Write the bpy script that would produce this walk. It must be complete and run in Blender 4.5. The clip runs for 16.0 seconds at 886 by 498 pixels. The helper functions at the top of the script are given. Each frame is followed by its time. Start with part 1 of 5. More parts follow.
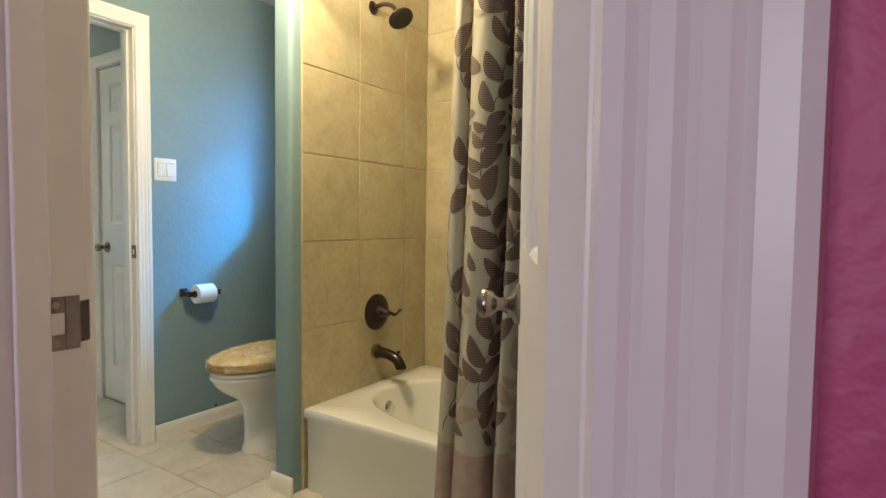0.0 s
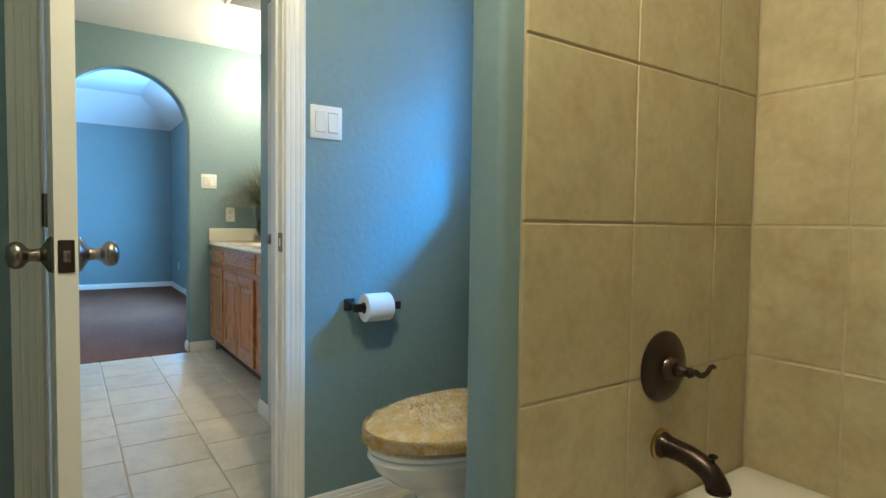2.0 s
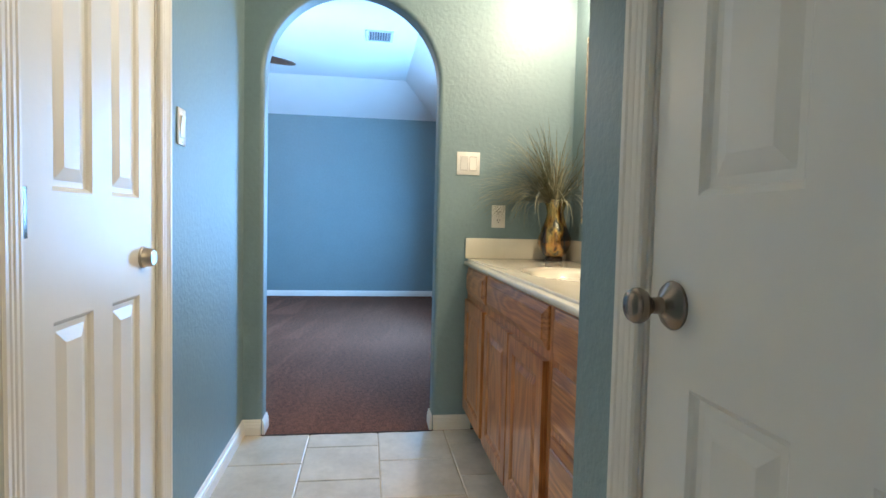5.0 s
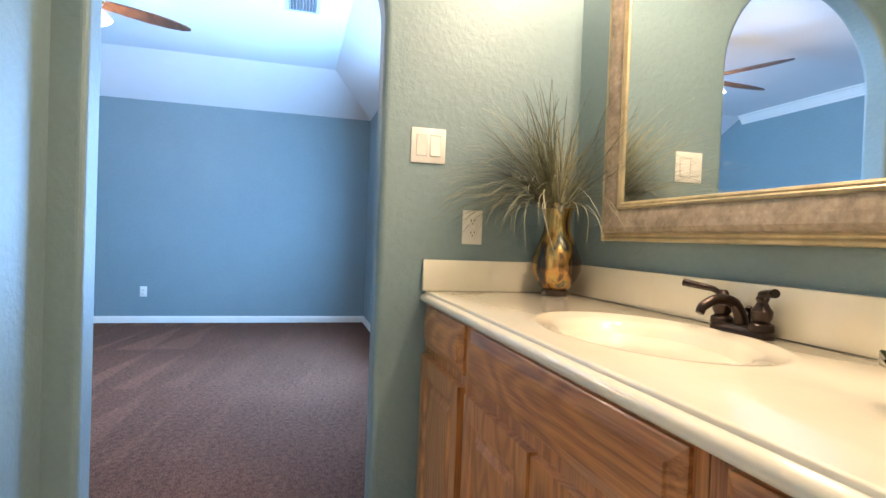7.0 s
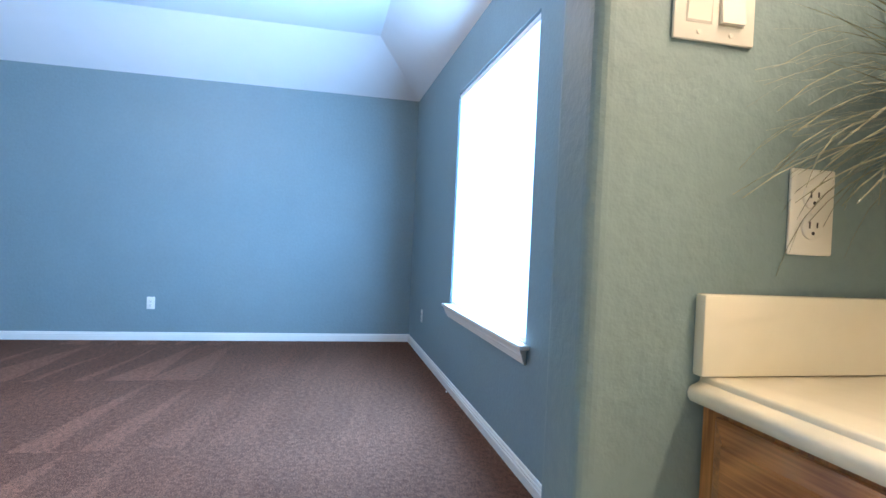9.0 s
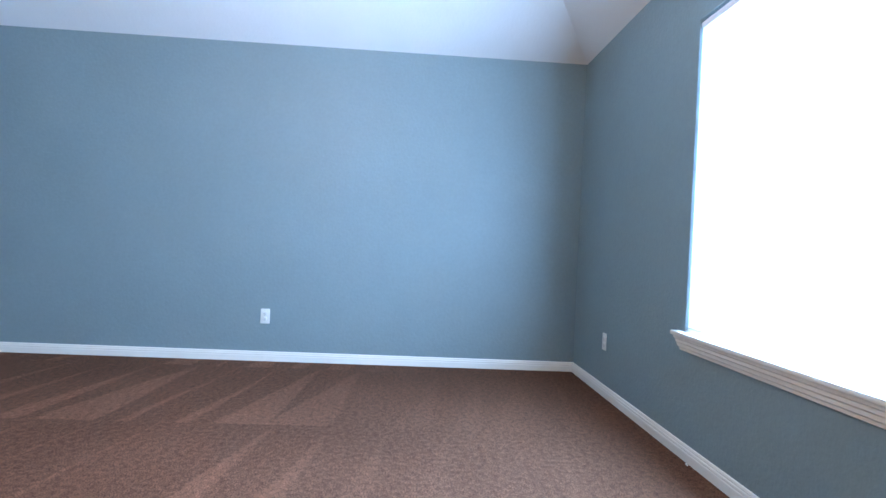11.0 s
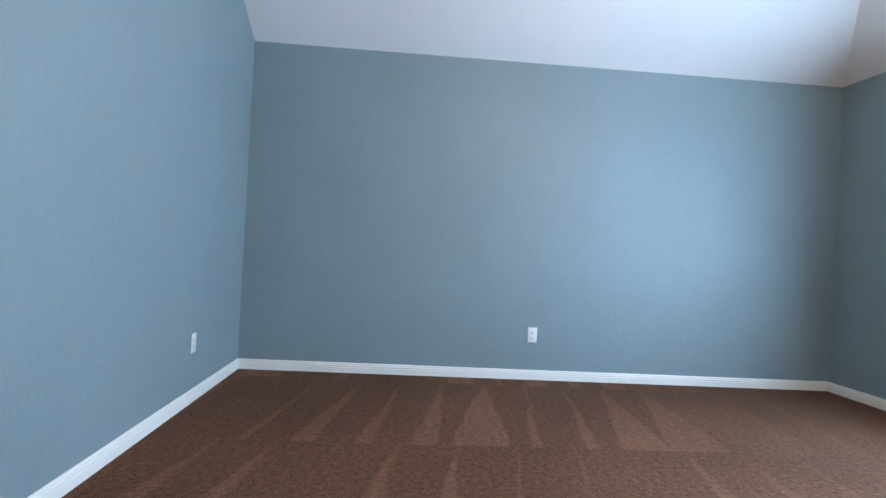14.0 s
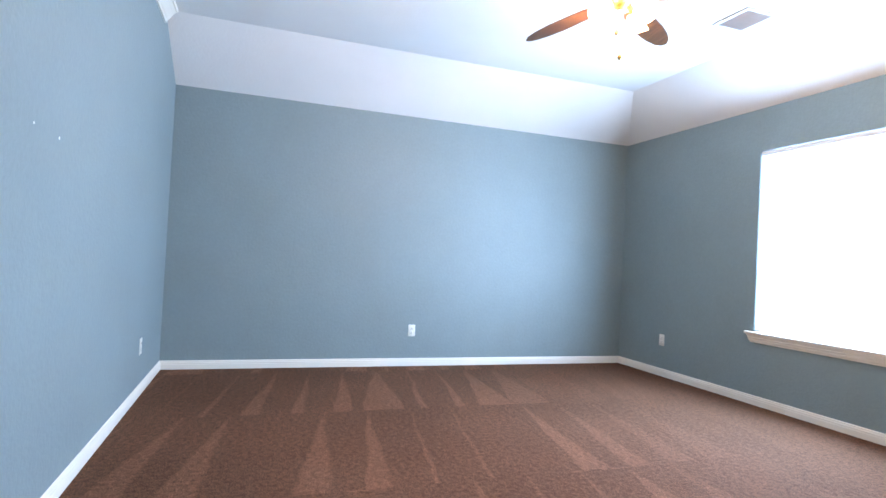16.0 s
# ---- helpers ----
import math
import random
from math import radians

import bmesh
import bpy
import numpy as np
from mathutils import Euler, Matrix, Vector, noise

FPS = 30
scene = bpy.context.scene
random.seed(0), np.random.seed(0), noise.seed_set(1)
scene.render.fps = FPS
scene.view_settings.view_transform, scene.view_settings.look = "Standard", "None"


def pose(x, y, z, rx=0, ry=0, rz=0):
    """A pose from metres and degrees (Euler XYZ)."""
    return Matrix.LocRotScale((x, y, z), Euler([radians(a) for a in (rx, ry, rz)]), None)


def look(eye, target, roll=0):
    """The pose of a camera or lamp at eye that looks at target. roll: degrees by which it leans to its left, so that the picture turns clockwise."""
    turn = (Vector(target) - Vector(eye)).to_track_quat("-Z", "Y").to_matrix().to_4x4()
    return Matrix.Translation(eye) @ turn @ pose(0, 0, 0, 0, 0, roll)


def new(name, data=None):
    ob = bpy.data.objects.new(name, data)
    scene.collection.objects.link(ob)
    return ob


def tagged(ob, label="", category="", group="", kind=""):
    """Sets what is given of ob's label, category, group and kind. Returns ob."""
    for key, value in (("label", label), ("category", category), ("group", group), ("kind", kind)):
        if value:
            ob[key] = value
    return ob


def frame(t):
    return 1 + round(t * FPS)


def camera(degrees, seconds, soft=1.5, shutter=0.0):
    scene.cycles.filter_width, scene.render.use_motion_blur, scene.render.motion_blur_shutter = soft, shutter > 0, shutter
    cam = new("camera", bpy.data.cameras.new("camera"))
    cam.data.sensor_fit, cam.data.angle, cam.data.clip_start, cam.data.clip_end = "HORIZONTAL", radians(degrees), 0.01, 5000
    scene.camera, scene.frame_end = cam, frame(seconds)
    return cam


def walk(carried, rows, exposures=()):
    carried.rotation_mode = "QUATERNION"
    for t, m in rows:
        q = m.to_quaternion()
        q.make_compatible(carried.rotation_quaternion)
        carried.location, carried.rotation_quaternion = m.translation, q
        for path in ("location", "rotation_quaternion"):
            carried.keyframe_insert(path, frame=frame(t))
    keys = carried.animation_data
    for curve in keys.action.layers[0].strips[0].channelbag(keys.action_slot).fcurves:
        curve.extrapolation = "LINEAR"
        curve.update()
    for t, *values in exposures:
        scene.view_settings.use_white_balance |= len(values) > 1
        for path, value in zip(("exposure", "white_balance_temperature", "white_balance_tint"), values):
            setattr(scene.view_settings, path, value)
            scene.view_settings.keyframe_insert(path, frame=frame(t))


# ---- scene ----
# ---- camera ----
cam = camera(77.7, 16.0)
PATH = [
    (0, (0.02, 0.072, 1.136), (-1.073, 1.744, 1.037), 0.7),
    (0.3, (-0.176, 0.208, 1.114), (-1.299, 1.86, 1.021), 1.1),
    (0.5, (-0.285, 0.312, 1.111), (-1.414, 1.961, 1.017), 1.0),
    (0.7, (-0.361, 0.416, 1.108), (-1.504, 2.055, 1.025), 0.9),
    (1, (-0.473, 0.533, 1.073), (-1.616, 2.172, 1.003), 1.2),
    (1.5, (-0.7, 0.792, 1.05), (-2.051, 2.263, 0.97), 1.0),
    (2, (-0.9, 0.907, 1.038), (-2.547, 2.038, 0.948), 0.8),
    (2.5, (-1.188, 1.025, 1.035), (-3.004, 1.858, 0.936), 0.5),
    (3, (-1.493, 1.146, 1.059), (-3.392, 1.763, 0.959), 0.4),
    (3.5, (-1.856, 1.254, 1.079), (-3.816, 1.64, 0.978), 0.4),
    (4, (-2.239, 1.323, 1.073), (-4.214, 1.616, 0.97), 0.9),
    (4.2, (-2.379, 1.336, 1.082), (-4.357, 1.609, 0.973), 1.2),
    (6.3, (-3.528, 1.387, 1.022), (-5.493, 1.756, 0.98), 2.3),
    (6.5, (-3.625, 1.402, 1.03), (-5.579, 1.826, 0.99), 2.3),
    (7, (-3.836, 1.441, 1.05), (-5.766, 1.966, 1.013), 2.2),
    (7.5, (-4.065, 1.445, 1.044), (-5.981, 2.018, 1.015), 2.3),
    (8, (-4.318, 1.404, 1.044), (-6.227, 2.0, 1.02), 2.4),
    (8.5, (-4.629, 1.387, 1.017), (-6.541, 1.973, 1.0), 2.7),
    (9, (-4.988, 1.388, 1.031), (-6.941, 1.818, 1.005), 2.6),
    (9.2, (-5.142, 1.378, 1.027), (-7.108, 1.742, 0.997), 2.7),
    (11.5, (-6.359, 0.7, 0.94), (-8.357, 0.775, 0.926), 2.7),
    (12.5, (-6.432, -0.038, 1.002), (-8.432, -0.047, 0.961), 2.9),
    (13, (-6.401, -0.445, 0.988), (-8.4, -0.412, 0.961), 3.0),
    (13.5, (-6.352, -0.846, 0.957), (-8.349, -0.733, 0.953), 3.1),
    (14, (-6.334, -1.155, 0.961), (-8.329, -1.014, 0.965), 3.1),
    (14.5, (-6.187, -1.392, 0.992), (-8.167, -1.109, 1.004), 3.1),
    (15, (-5.904, -1.549, 1.031), (-7.831, -1.015, 1.058), 2.8),
    (15.5, (-5.626, -1.582, 1.053), (-7.522, -0.944, 1.085), 2.9),
    (16, (-5.313, -1.622, 1.058), (-7.206, -0.978, 1.095), 2.9),
]
walk(cam, [(t, look(eye, target, roll)) for t, eye, target, roll in PATH],
     exposures=[(0.0, -0.03, 6300, 15), (0.7, -0.33, 5950, 10), (2.0, -0.34, 5800, 9), (3.0, -0.82, 5700, 9), (4.0, -0.62, 5750, 11), (6.5, -0.15, 6600, 26), (9.0, 0.08, 6650, 26),
                (11.5, 0.16, 8350, 33), (12.5, 0.20, 9150, 32), (13.5, 0.12, 9200, 32), (14.5, -0.18, 9300, 32), (15.2, 0.08, 9400, 34), (16.0, 0.43, 9500, 37)])

# ---- plan (metres) ----
FAR_X, ARCH_BED, ARCH_BATH = -10.52, -5.72, -5.60
BED_N, BED_S, BED_E = 2.29, -2.345, -4.30
PLATE, FLAT = 2.44, 2.80
SLOPE_FAR, SLOPE_N = -9.83, 1.81
BATH_S, BATH_N, BATH_C = 0.775, 2.40, 2.43
CLOSET_Y, VAN_E = 1.77, -3.885
WC_X, WC_BACK, WC_N = -2.715, -2.835, 2.36
STUB_W, STUB_E, STUB_Y = -1.813, -1.708, 1.592
TILE_X, TUB_N, TUB_E = -1.70, 2.53, 0.0
ENTRY_N, ENTRY_S = 0.395, 0.275
COUNTER = 0.877

# ---- world and lights ----
world = bpy.data.worlds.new("world")
scene.world = world
world.use_nodes = True
wn = world.node_tree.nodes
sky = wn.new("ShaderNodeTexSky")
sky.sky_type, sky.sun_disc = "NISHITA", False
sky.sun_elevation, sky.sun_rotation = radians(50), radians(150)
world.node_tree.links.new(sky.outputs[0], wn["Background"].inputs[0])
wn["Background"].inputs[1].default_value = 0.1
sun = new("sun", bpy.data.lights.new("sun", "SUN"))
sun.data.energy, sun.data.angle, sun.data.color = 3.0, radians(0.5), (1.0, 0.95, 0.88)
sun.matrix_world = look((0, 0, 0), (-math.sin(radians(150)) * math.cos(radians(50)), -math.cos(radians(150)) * math.cos(radians(50)), -math.sin(radians(50))))


def area_lamp(name, eye, target, w, h, watts, color):
    lamp = new(name, bpy.data.lights.new(name, "AREA"))
    lamp.data.shape, lamp.data.size, lamp.data.size_y = "RECTANGLE", w, h
    lamp.data.energy, lamp.data.color = watts, color
    lamp.matrix_world = look(eye, target)
    return lamp


def ball_lamp(name, eye, radius, watts, color):
    lamp = new(name, bpy.data.lights.new(name, "POINT"))
    lamp.data.shadow_soft_size, lamp.data.energy, lamp.data.color = radius, watts, color
    lamp.location = eye
    return lamp


DAY = (0.225, 0.565, 0.99)
WARM = (1.0, 0.83, 0.50)
area_lamp("bedroom_daylight", (-8.03, BED_N + 0.004, 1.34), (-8.03, 0, 1.34), 1.42, 1.48, 245, DAY).data.spread = radians(172)
area_lamp("bedroom_shade_daylight", (-8.03, BED_N + 0.118, 1.34), (-8.03, 0, 1.34), 1.42, 1.48, 110, DAY)
area_lamp("toilet_window_daylight", (-2.25, WC_N + 0.115, 1.65), (-2.25, 0, 1.60), 0.56, 0.80, 15, (0.0, 0.34, 1.0))
area_lamp("toilet_high_sky", (-1.75, 3.30, 2.25), (-2.715, 2.17, 1.10), 0.34, 0.34, 6.5, (0.01, 0.40, 1.0)).data.spread = radians(25)
# added lamp at an assumed, unseen window; lights the entry door and its casing
area_lamp("assumed_room_daylight", (-0.4, -2.42, 1.5), (-0.4, 0, 1.4), 1.3, 1.3, 27, (0.86, 0.84, 1.0))
# the globe under the ceiling over the bath mat
ball_lamp("bathtub_ceiling_lamp", (-1.43, 1.31, 2.29), 0.07, 78, WARM)
for bx in (-5.25, -4.92, -4.59, -4.26):
    ball_lamp("vanity_bulb_lamp", (bx, 2.258, 2.165), 0.035, 18.5, (1.0, 0.81, 0.54))
for k in range(4):
    a = radians(20 + 90 * k)
    ball_lamp("fan_bulb_lamp", (-7.71 + 0.13 * math.cos(a), 0.09 + 0.13 * math.sin(a), 2.33), 0.035, 13, (1.0, 0.80, 0.50))


# ---- materials ----
def mat(name, color, rough=0.5, metal=0.0, vary=0.0, vscale=3.0, grain=0.0, gscale=60.0, bump=0.0, bscale=120.0, bdist=0.002, second=None, rand=0.0, coat=0.0, spec=0.5):
    """A surface: base colour with large and fine variation, bump and per-object variation."""
    m = bpy.data.materials.new(name)
    m.use_nodes = True
    nt = m.node_tree
    b = nt.nodes["Principled BSDF"]
    b.inputs["Roughness"].default_value, b.inputs["Metallic"].default_value = rough, metal
    b.inputs["Coat Weight"].default_value = coat
    b.inputs["Specular IOR Level"].default_value = spec
    tc = nt.nodes.new("ShaderNodeNewGeometry")
    pos = tc.outputs["Position"]

    def noise_tex(scale, detail=4.0, rough_=0.6):
        n = nt.nodes.new("ShaderNodeTexNoise")
        n.inputs["Scale"].default_value, n.inputs["Detail"].default_value, n.inputs["Roughness"].default_value = scale, detail, rough_
        nt.links.new(pos, n.inputs["Vector"])
        return n.outputs["Fac"]

    def scaled(sock, amount):
        r = nt.nodes.new("ShaderNodeMapRange")
        r.inputs["From Min"].default_value, r.inputs["From Max"].default_value = 0.3, 0.7
        r.inputs["To Min"].default_value, r.inputs["To Max"].default_value = 1 - amount, 1 + amount
        nt.links.new(sock, r.inputs["Value"])
        return r.outputs["Result"]

    base = nt.nodes.new("ShaderNodeMix")
    base.data_type = "RGBA"
    base.inputs["A"].default_value = (*color, 1)
    base.inputs["B"].default_value = (*(second or color), 1)
    base.inputs["Factor"].default_value = 0.0
    if second:
        r = nt.nodes.new("ShaderNodeMapRange")
        r.inputs["From Min"].default_value, r.inputs["From Max"].default_value = 0.42, 0.68
        nt.links.new(noise_tex(vscale * 1.7, 6.0, 0.65), r.inputs["Value"])
        nt.links.new(r.outputs["Result"], base.inputs["Factor"])
    out = base.outputs["Result"]
    factors = []
    if vary:
        factors.append(scaled(noise_tex(vscale), vary))
    if grain:
        factors.append(scaled(noise_tex(gscale, 2.0), grain))
    if rand:
        oi = nt.nodes.new("ShaderNodeObjectInfo")
        r = nt.nodes.new("ShaderNodeMapRange")
        r.inputs["To Min"].default_value, r.inputs["To Max"].default_value = 1 - rand, 1 + rand
        nt.links.new(oi.outputs["Random"], r.inputs["Value"])
        factors.append(r.outputs["Result"])
    for f in factors:
        mul = nt.nodes.new("ShaderNodeVectorMath")
        mul.operation = "SCALE"
        nt.links.new(out, mul.inputs[0])
        nt.links.new(f, mul.inputs["Scale"])
        out = mul.outputs[0]
    nt.links.new(out, b.inputs["Base Color"])
    if bump:
        bp = nt.nodes.new("ShaderNodeBump")
        bp.inputs["Strength"].default_value, bp.inputs["Distance"].default_value = bump, bdist
        nt.links.new(noise_tex(bscale, 3.0), bp.inputs["Height"])
        nt.links.new(bp.outputs[0], b.inputs["Normal"])
    return m


def glow(name, color, strength):
    m = bpy.data.materials.new(name)
    m.use_nodes = True
    b = m.node_tree.nodes["Principled BSDF"]
    b.inputs["Base Color"].default_value = (*color, 1)
    b.inputs["Emission Color"].default_value = (*color, 1)
    b.inputs["Emission Strength"].default_value = strength
    return m


def wood(name, dark, light, axis, scale=7.0, rough=0.35):
    """Oak: stretched rings and pores along one axis (0 x, 1 y, 2 z)."""
    m = bpy.data.materials.new(name)
    m.use_nodes = True
    nt = m.node_tree
    b = nt.nodes["Principled BSDF"]
    b.inputs["Roughness"].default_value, b.inputs["Coat Weight"].default_value = rough, 0.25
    g = nt.nodes.new("ShaderNodeNewGeometry")
    oi = nt.nodes.new("ShaderNodeObjectInfo")
    shift = nt.nodes.new("ShaderNodeVectorMath")
    shift.operation = "MULTIPLY_ADD"
    shift.inputs[1].default_value = (7.0, 5.0, 9.0)
    nt.links.new(oi.outputs["Random"], shift.inputs[0])
    nt.links.new(g.outputs["Position"], shift.inputs[2])

    def stretched(along, across):
        v = nt.nodes.new("ShaderNodeVectorMath")
        v.operation = "MULTIPLY"
        s = [across] * 3
        s[axis] = along
        v.inputs[1].default_value = s
        nt.links.new(shift.outputs[0], v.inputs[0])
        return v.outputs[0]

    rings = nt.nodes.new("ShaderNodeTexNoise")
    rings.inputs["Scale"].default_value, rings.inputs["Detail"].default_value, rings.inputs["Distortion"].default_value = 1.0, 1.5, 0.4
    nt.links.new(stretched(scale * 0.22, scale), rings.inputs["Vector"])
    sine = nt.nodes.new("ShaderNodeMath")
    sine.operation = "MULTIPLY"
    sine.inputs[1].default_value = 62.0
    nt.links.new(rings.outputs["Fac"], sine.inputs[0])
    s2 = nt.nodes.new("ShaderNodeMath")
    s2.operation = "SINE"
    nt.links.new(sine.outputs[0], s2.inputs[0])
    pores = nt.nodes.new("ShaderNodeTexNoise")
    pores.inputs["Scale"].default_value, pores.inputs["Detail"].default_value = 1.0, 3.0
    nt.links.new(stretched(9, 260), pores.inputs["Vector"])
    mixv = nt.nodes.new("ShaderNodeMath")
    mixv.operation = "MULTIPLY_ADD"
    mixv.inputs[1].default_value = 0.17
    nt.links.new(s2.outputs[0], mixv.inputs[0])
    nt.links.new(pores.outputs["Fac"], mixv.inputs[2])
    ramp = nt.nodes.new("ShaderNodeMapRange")
    ramp.inputs["From Min"].default_value, ramp.inputs["From Max"].default_value = 0.14, 0.80
    nt.links.new(mixv.outputs[0], ramp.inputs["Value"])
    mx = nt.nodes.new("ShaderNodeMix")
    mx.data_type = "RGBA"
    mx.inputs["A"].default_value, mx.inputs["B"].default_value = (*dark, 1), (*light, 1)
    nt.links.new(ramp.outputs["Result"], mx.inputs["Factor"])
    nt.links.new(mx.outputs["Result"], b.inputs["Base Color"])
    bp = nt.nodes.new("ShaderNodeBump")
    bp.inputs["Strength"].default_value, bp.inputs["Distance"].default_value = 0.25, 0.001
    nt.links.new(pores.outputs["Fac"], bp.inputs["Height"])
    nt.links.new(bp.outputs[0], b.inputs["Normal"])
    return m


def carpet_material():
    """Brown cut pile: speckled tufts, nap brushed by the vacuum cleaner in tapering strokes."""
    m = bpy.data.materials.new("carpet_pile")
    m.use_nodes = True
    nt = m.node_tree
    b = nt.nodes["Principled BSDF"]
    b.inputs["Roughness"].default_value = 0.95
    b.inputs["Specular IOR Level"].default_value = 0.1
    g = nt.nodes.new("ShaderNodeNewGeometry")
    sep = nt.nodes.new("ShaderNodeSeparateXYZ")
    nt.links.new(g.outputs["Position"], sep.inputs[0])

    def node(op, a, c=None, d=None):
        n = nt.nodes.new("ShaderNodeMath")
        n.operation = op
        for i, v in enumerate((a, c, d)):
            if v is None:
                continue
            if isinstance(v, (int, float)):
                n.inputs[i].default_value = v
            else:
                nt.links.new(v, n.inputs[i])
        return n.outputs[0]

    def noise_tex(scale, detail):
        n = nt.nodes.new("ShaderNodeTexNoise")
        n.inputs["Scale"].default_value, n.inputs["Detail"].default_value, n.inputs["Roughness"].default_value = scale, detail, 0.5 if detail < 5 else 0.78
        nt.links.new(g.outputs["Position"], n.inputs["Vector"])
        return n.outputs["Fac"]

    x, y = sep.outputs["X"], sep.outputs["Y"]
    wob = node("MULTIPLY_ADD", noise_tex(1.6, 2.0), 0.30, -0.15)
    slant = node("MULTIPLY_ADD", node("ADD", x, 9.05), 0.16, 0.0)
    row = node("FLOOR", node("DIVIDE", node("ADD", x, 10.30), 1.26))
    along = node("FRACT", node("DIVIDE", node("ADD", node("ADD", x, 10.30), node("MULTIPLY", wob, 0.25)), 1.26))
    yy = node("DIVIDE", node("ADD", node("ADD", y, slant), node("ADD", node("MULTIPLY", wob, 0.25), node("MULTIPLY", row, 0.11))), 0.29)
    lane = node("FLOOR", yy)
    white = nt.nodes.new("ShaderNodeTexWhiteNoise")
    white.noise_dimensions = "2D"
    comb = nt.nodes.new("ShaderNodeCombineXYZ")
    nt.links.new(lane, comb.inputs[0])
    nt.links.new(row, comb.inputs[1])
    nt.links.new(comb.outputs[0], white.inputs["Vector"])
    dist = node("ABSOLUTE", node("SUBTRACT", node("FRACT", yy), 0.5))
    edge = node("MULTIPLY", along, node("MULTIPLY_ADD", white.outputs["Value"], 0.80, -0.20))
    inside = nt.nodes.new("ShaderNodeMapRange")
    inside.inputs["From Min"].default_value, inside.inputs["From Max"].default_value = -0.035, 0.035
    nt.links.new(node("SUBTRACT", edge, dist), inside.inputs["Value"])
    south = nt.nodes.new("ShaderNodeMapRange")
    south.inputs["From Min"].default_value, south.inputs["From Max"].default_value = 1.0, 0.1
    south.inputs["To Min"].default_value = 0.22
    nt.links.new(y, south.inputs["Value"])
    stroke = node("MULTIPLY", inside.outputs["Result"], south.outputs["Result"])
    broad = noise_tex(1.1, 3.0)
    tuft = noise_tex(165.0, 6.0)
    clump = noise_tex(38.0, 3.0)
    f = node("MULTIPLY_ADD", stroke, 0.36, 0.86)
    f = node("ADD", f, node("MULTIPLY_ADD", broad, 0.5, -0.25))
    f = node("MULTIPLY", f, node("MULTIPLY_ADD", tuft, 6.4, -2.20))
    f = node("MULTIPLY", f, node("MULTIPLY_ADD", clump, 1.5, 0.25))
    sc = nt.nodes.new("ShaderNodeVectorMath")
    sc.operation = "SCALE"
    sc.inputs[0].default_value = (0.160, 0.069, 0.042)
    nt.links.new(f, sc.inputs["Scale"])
    nt.links.new(sc.outputs[0], b.inputs["Base Color"])
    bp = nt.nodes.new("ShaderNodeBump")
    bp.inputs["Strength"].default_value, bp.inputs["Distance"].default_value = 0.45, 0.004
    nt.links.new(tuft, bp.inputs["Height"])
    nt.links.new(bp.outputs[0], b.inputs["Normal"])
    return m


def striped(name, color, pale):
    """Woven leaf print: fine pale ribs across each leaf, by the print's own UV."""
    m = bpy.data.materials.new(name)
    m.use_nodes = True
    nt = m.node_tree
    b = nt.nodes["Principled BSDF"]
    b.inputs["Roughness"].default_value = 0.75
    uv = nt.nodes.new("ShaderNodeUVMap")
    w = nt.nodes.new("ShaderNodeTexWave")
    w.inputs["Scale"].default_value, w.inputs["Distortion"].default_value = 2.0, 0.8
    nt.links.new(uv.outputs[0], w.inputs["Vector"])
    r = nt.nodes.new("ShaderNodeMapRange")
    r.inputs["From Min"].default_value, r.inputs["From Max"].default_value, r.inputs["To Max"].default_value = 0.50, 0.90, 0.55
    nt.links.new(w.outputs["Fac"], r.inputs["Value"])
    mx = nt.nodes.new("ShaderNodeMix")
    mx.data_type = "RGBA"
    mx.inputs["A"].default_value, mx.inputs["B"].default_value = (*color, 1), (*pale, 1)
    nt.links.new(r.outputs["Result"], mx.inputs["Factor"])
    nt.links.new(mx.outputs["Result"], b.inputs["Base Color"])
    return m


def mirror_material():
    m = bpy.data.materials.new("mirror_silver")
    m.use_nodes = True
    b = m.node_tree.nodes["Principled BSDF"]
    b.inputs["Base Color"].default_value = (0.88, 0.9, 0.89, 1)
    b.inputs["Metallic"].default_value, b.inputs["Roughness"].default_value = 1.0, 0.012
    return m


def glass_material():
    m = bpy.data.materials.new("window_glass")
    m.use_nodes = True
    b = m.node_tree.nodes["Principled BSDF"]
    b.inputs["Transmission Weight"].default_value, b.inputs["Roughness"].default_value, b.inputs["IOR"].default_value = 1.0, 0.0, 1.05
    return m


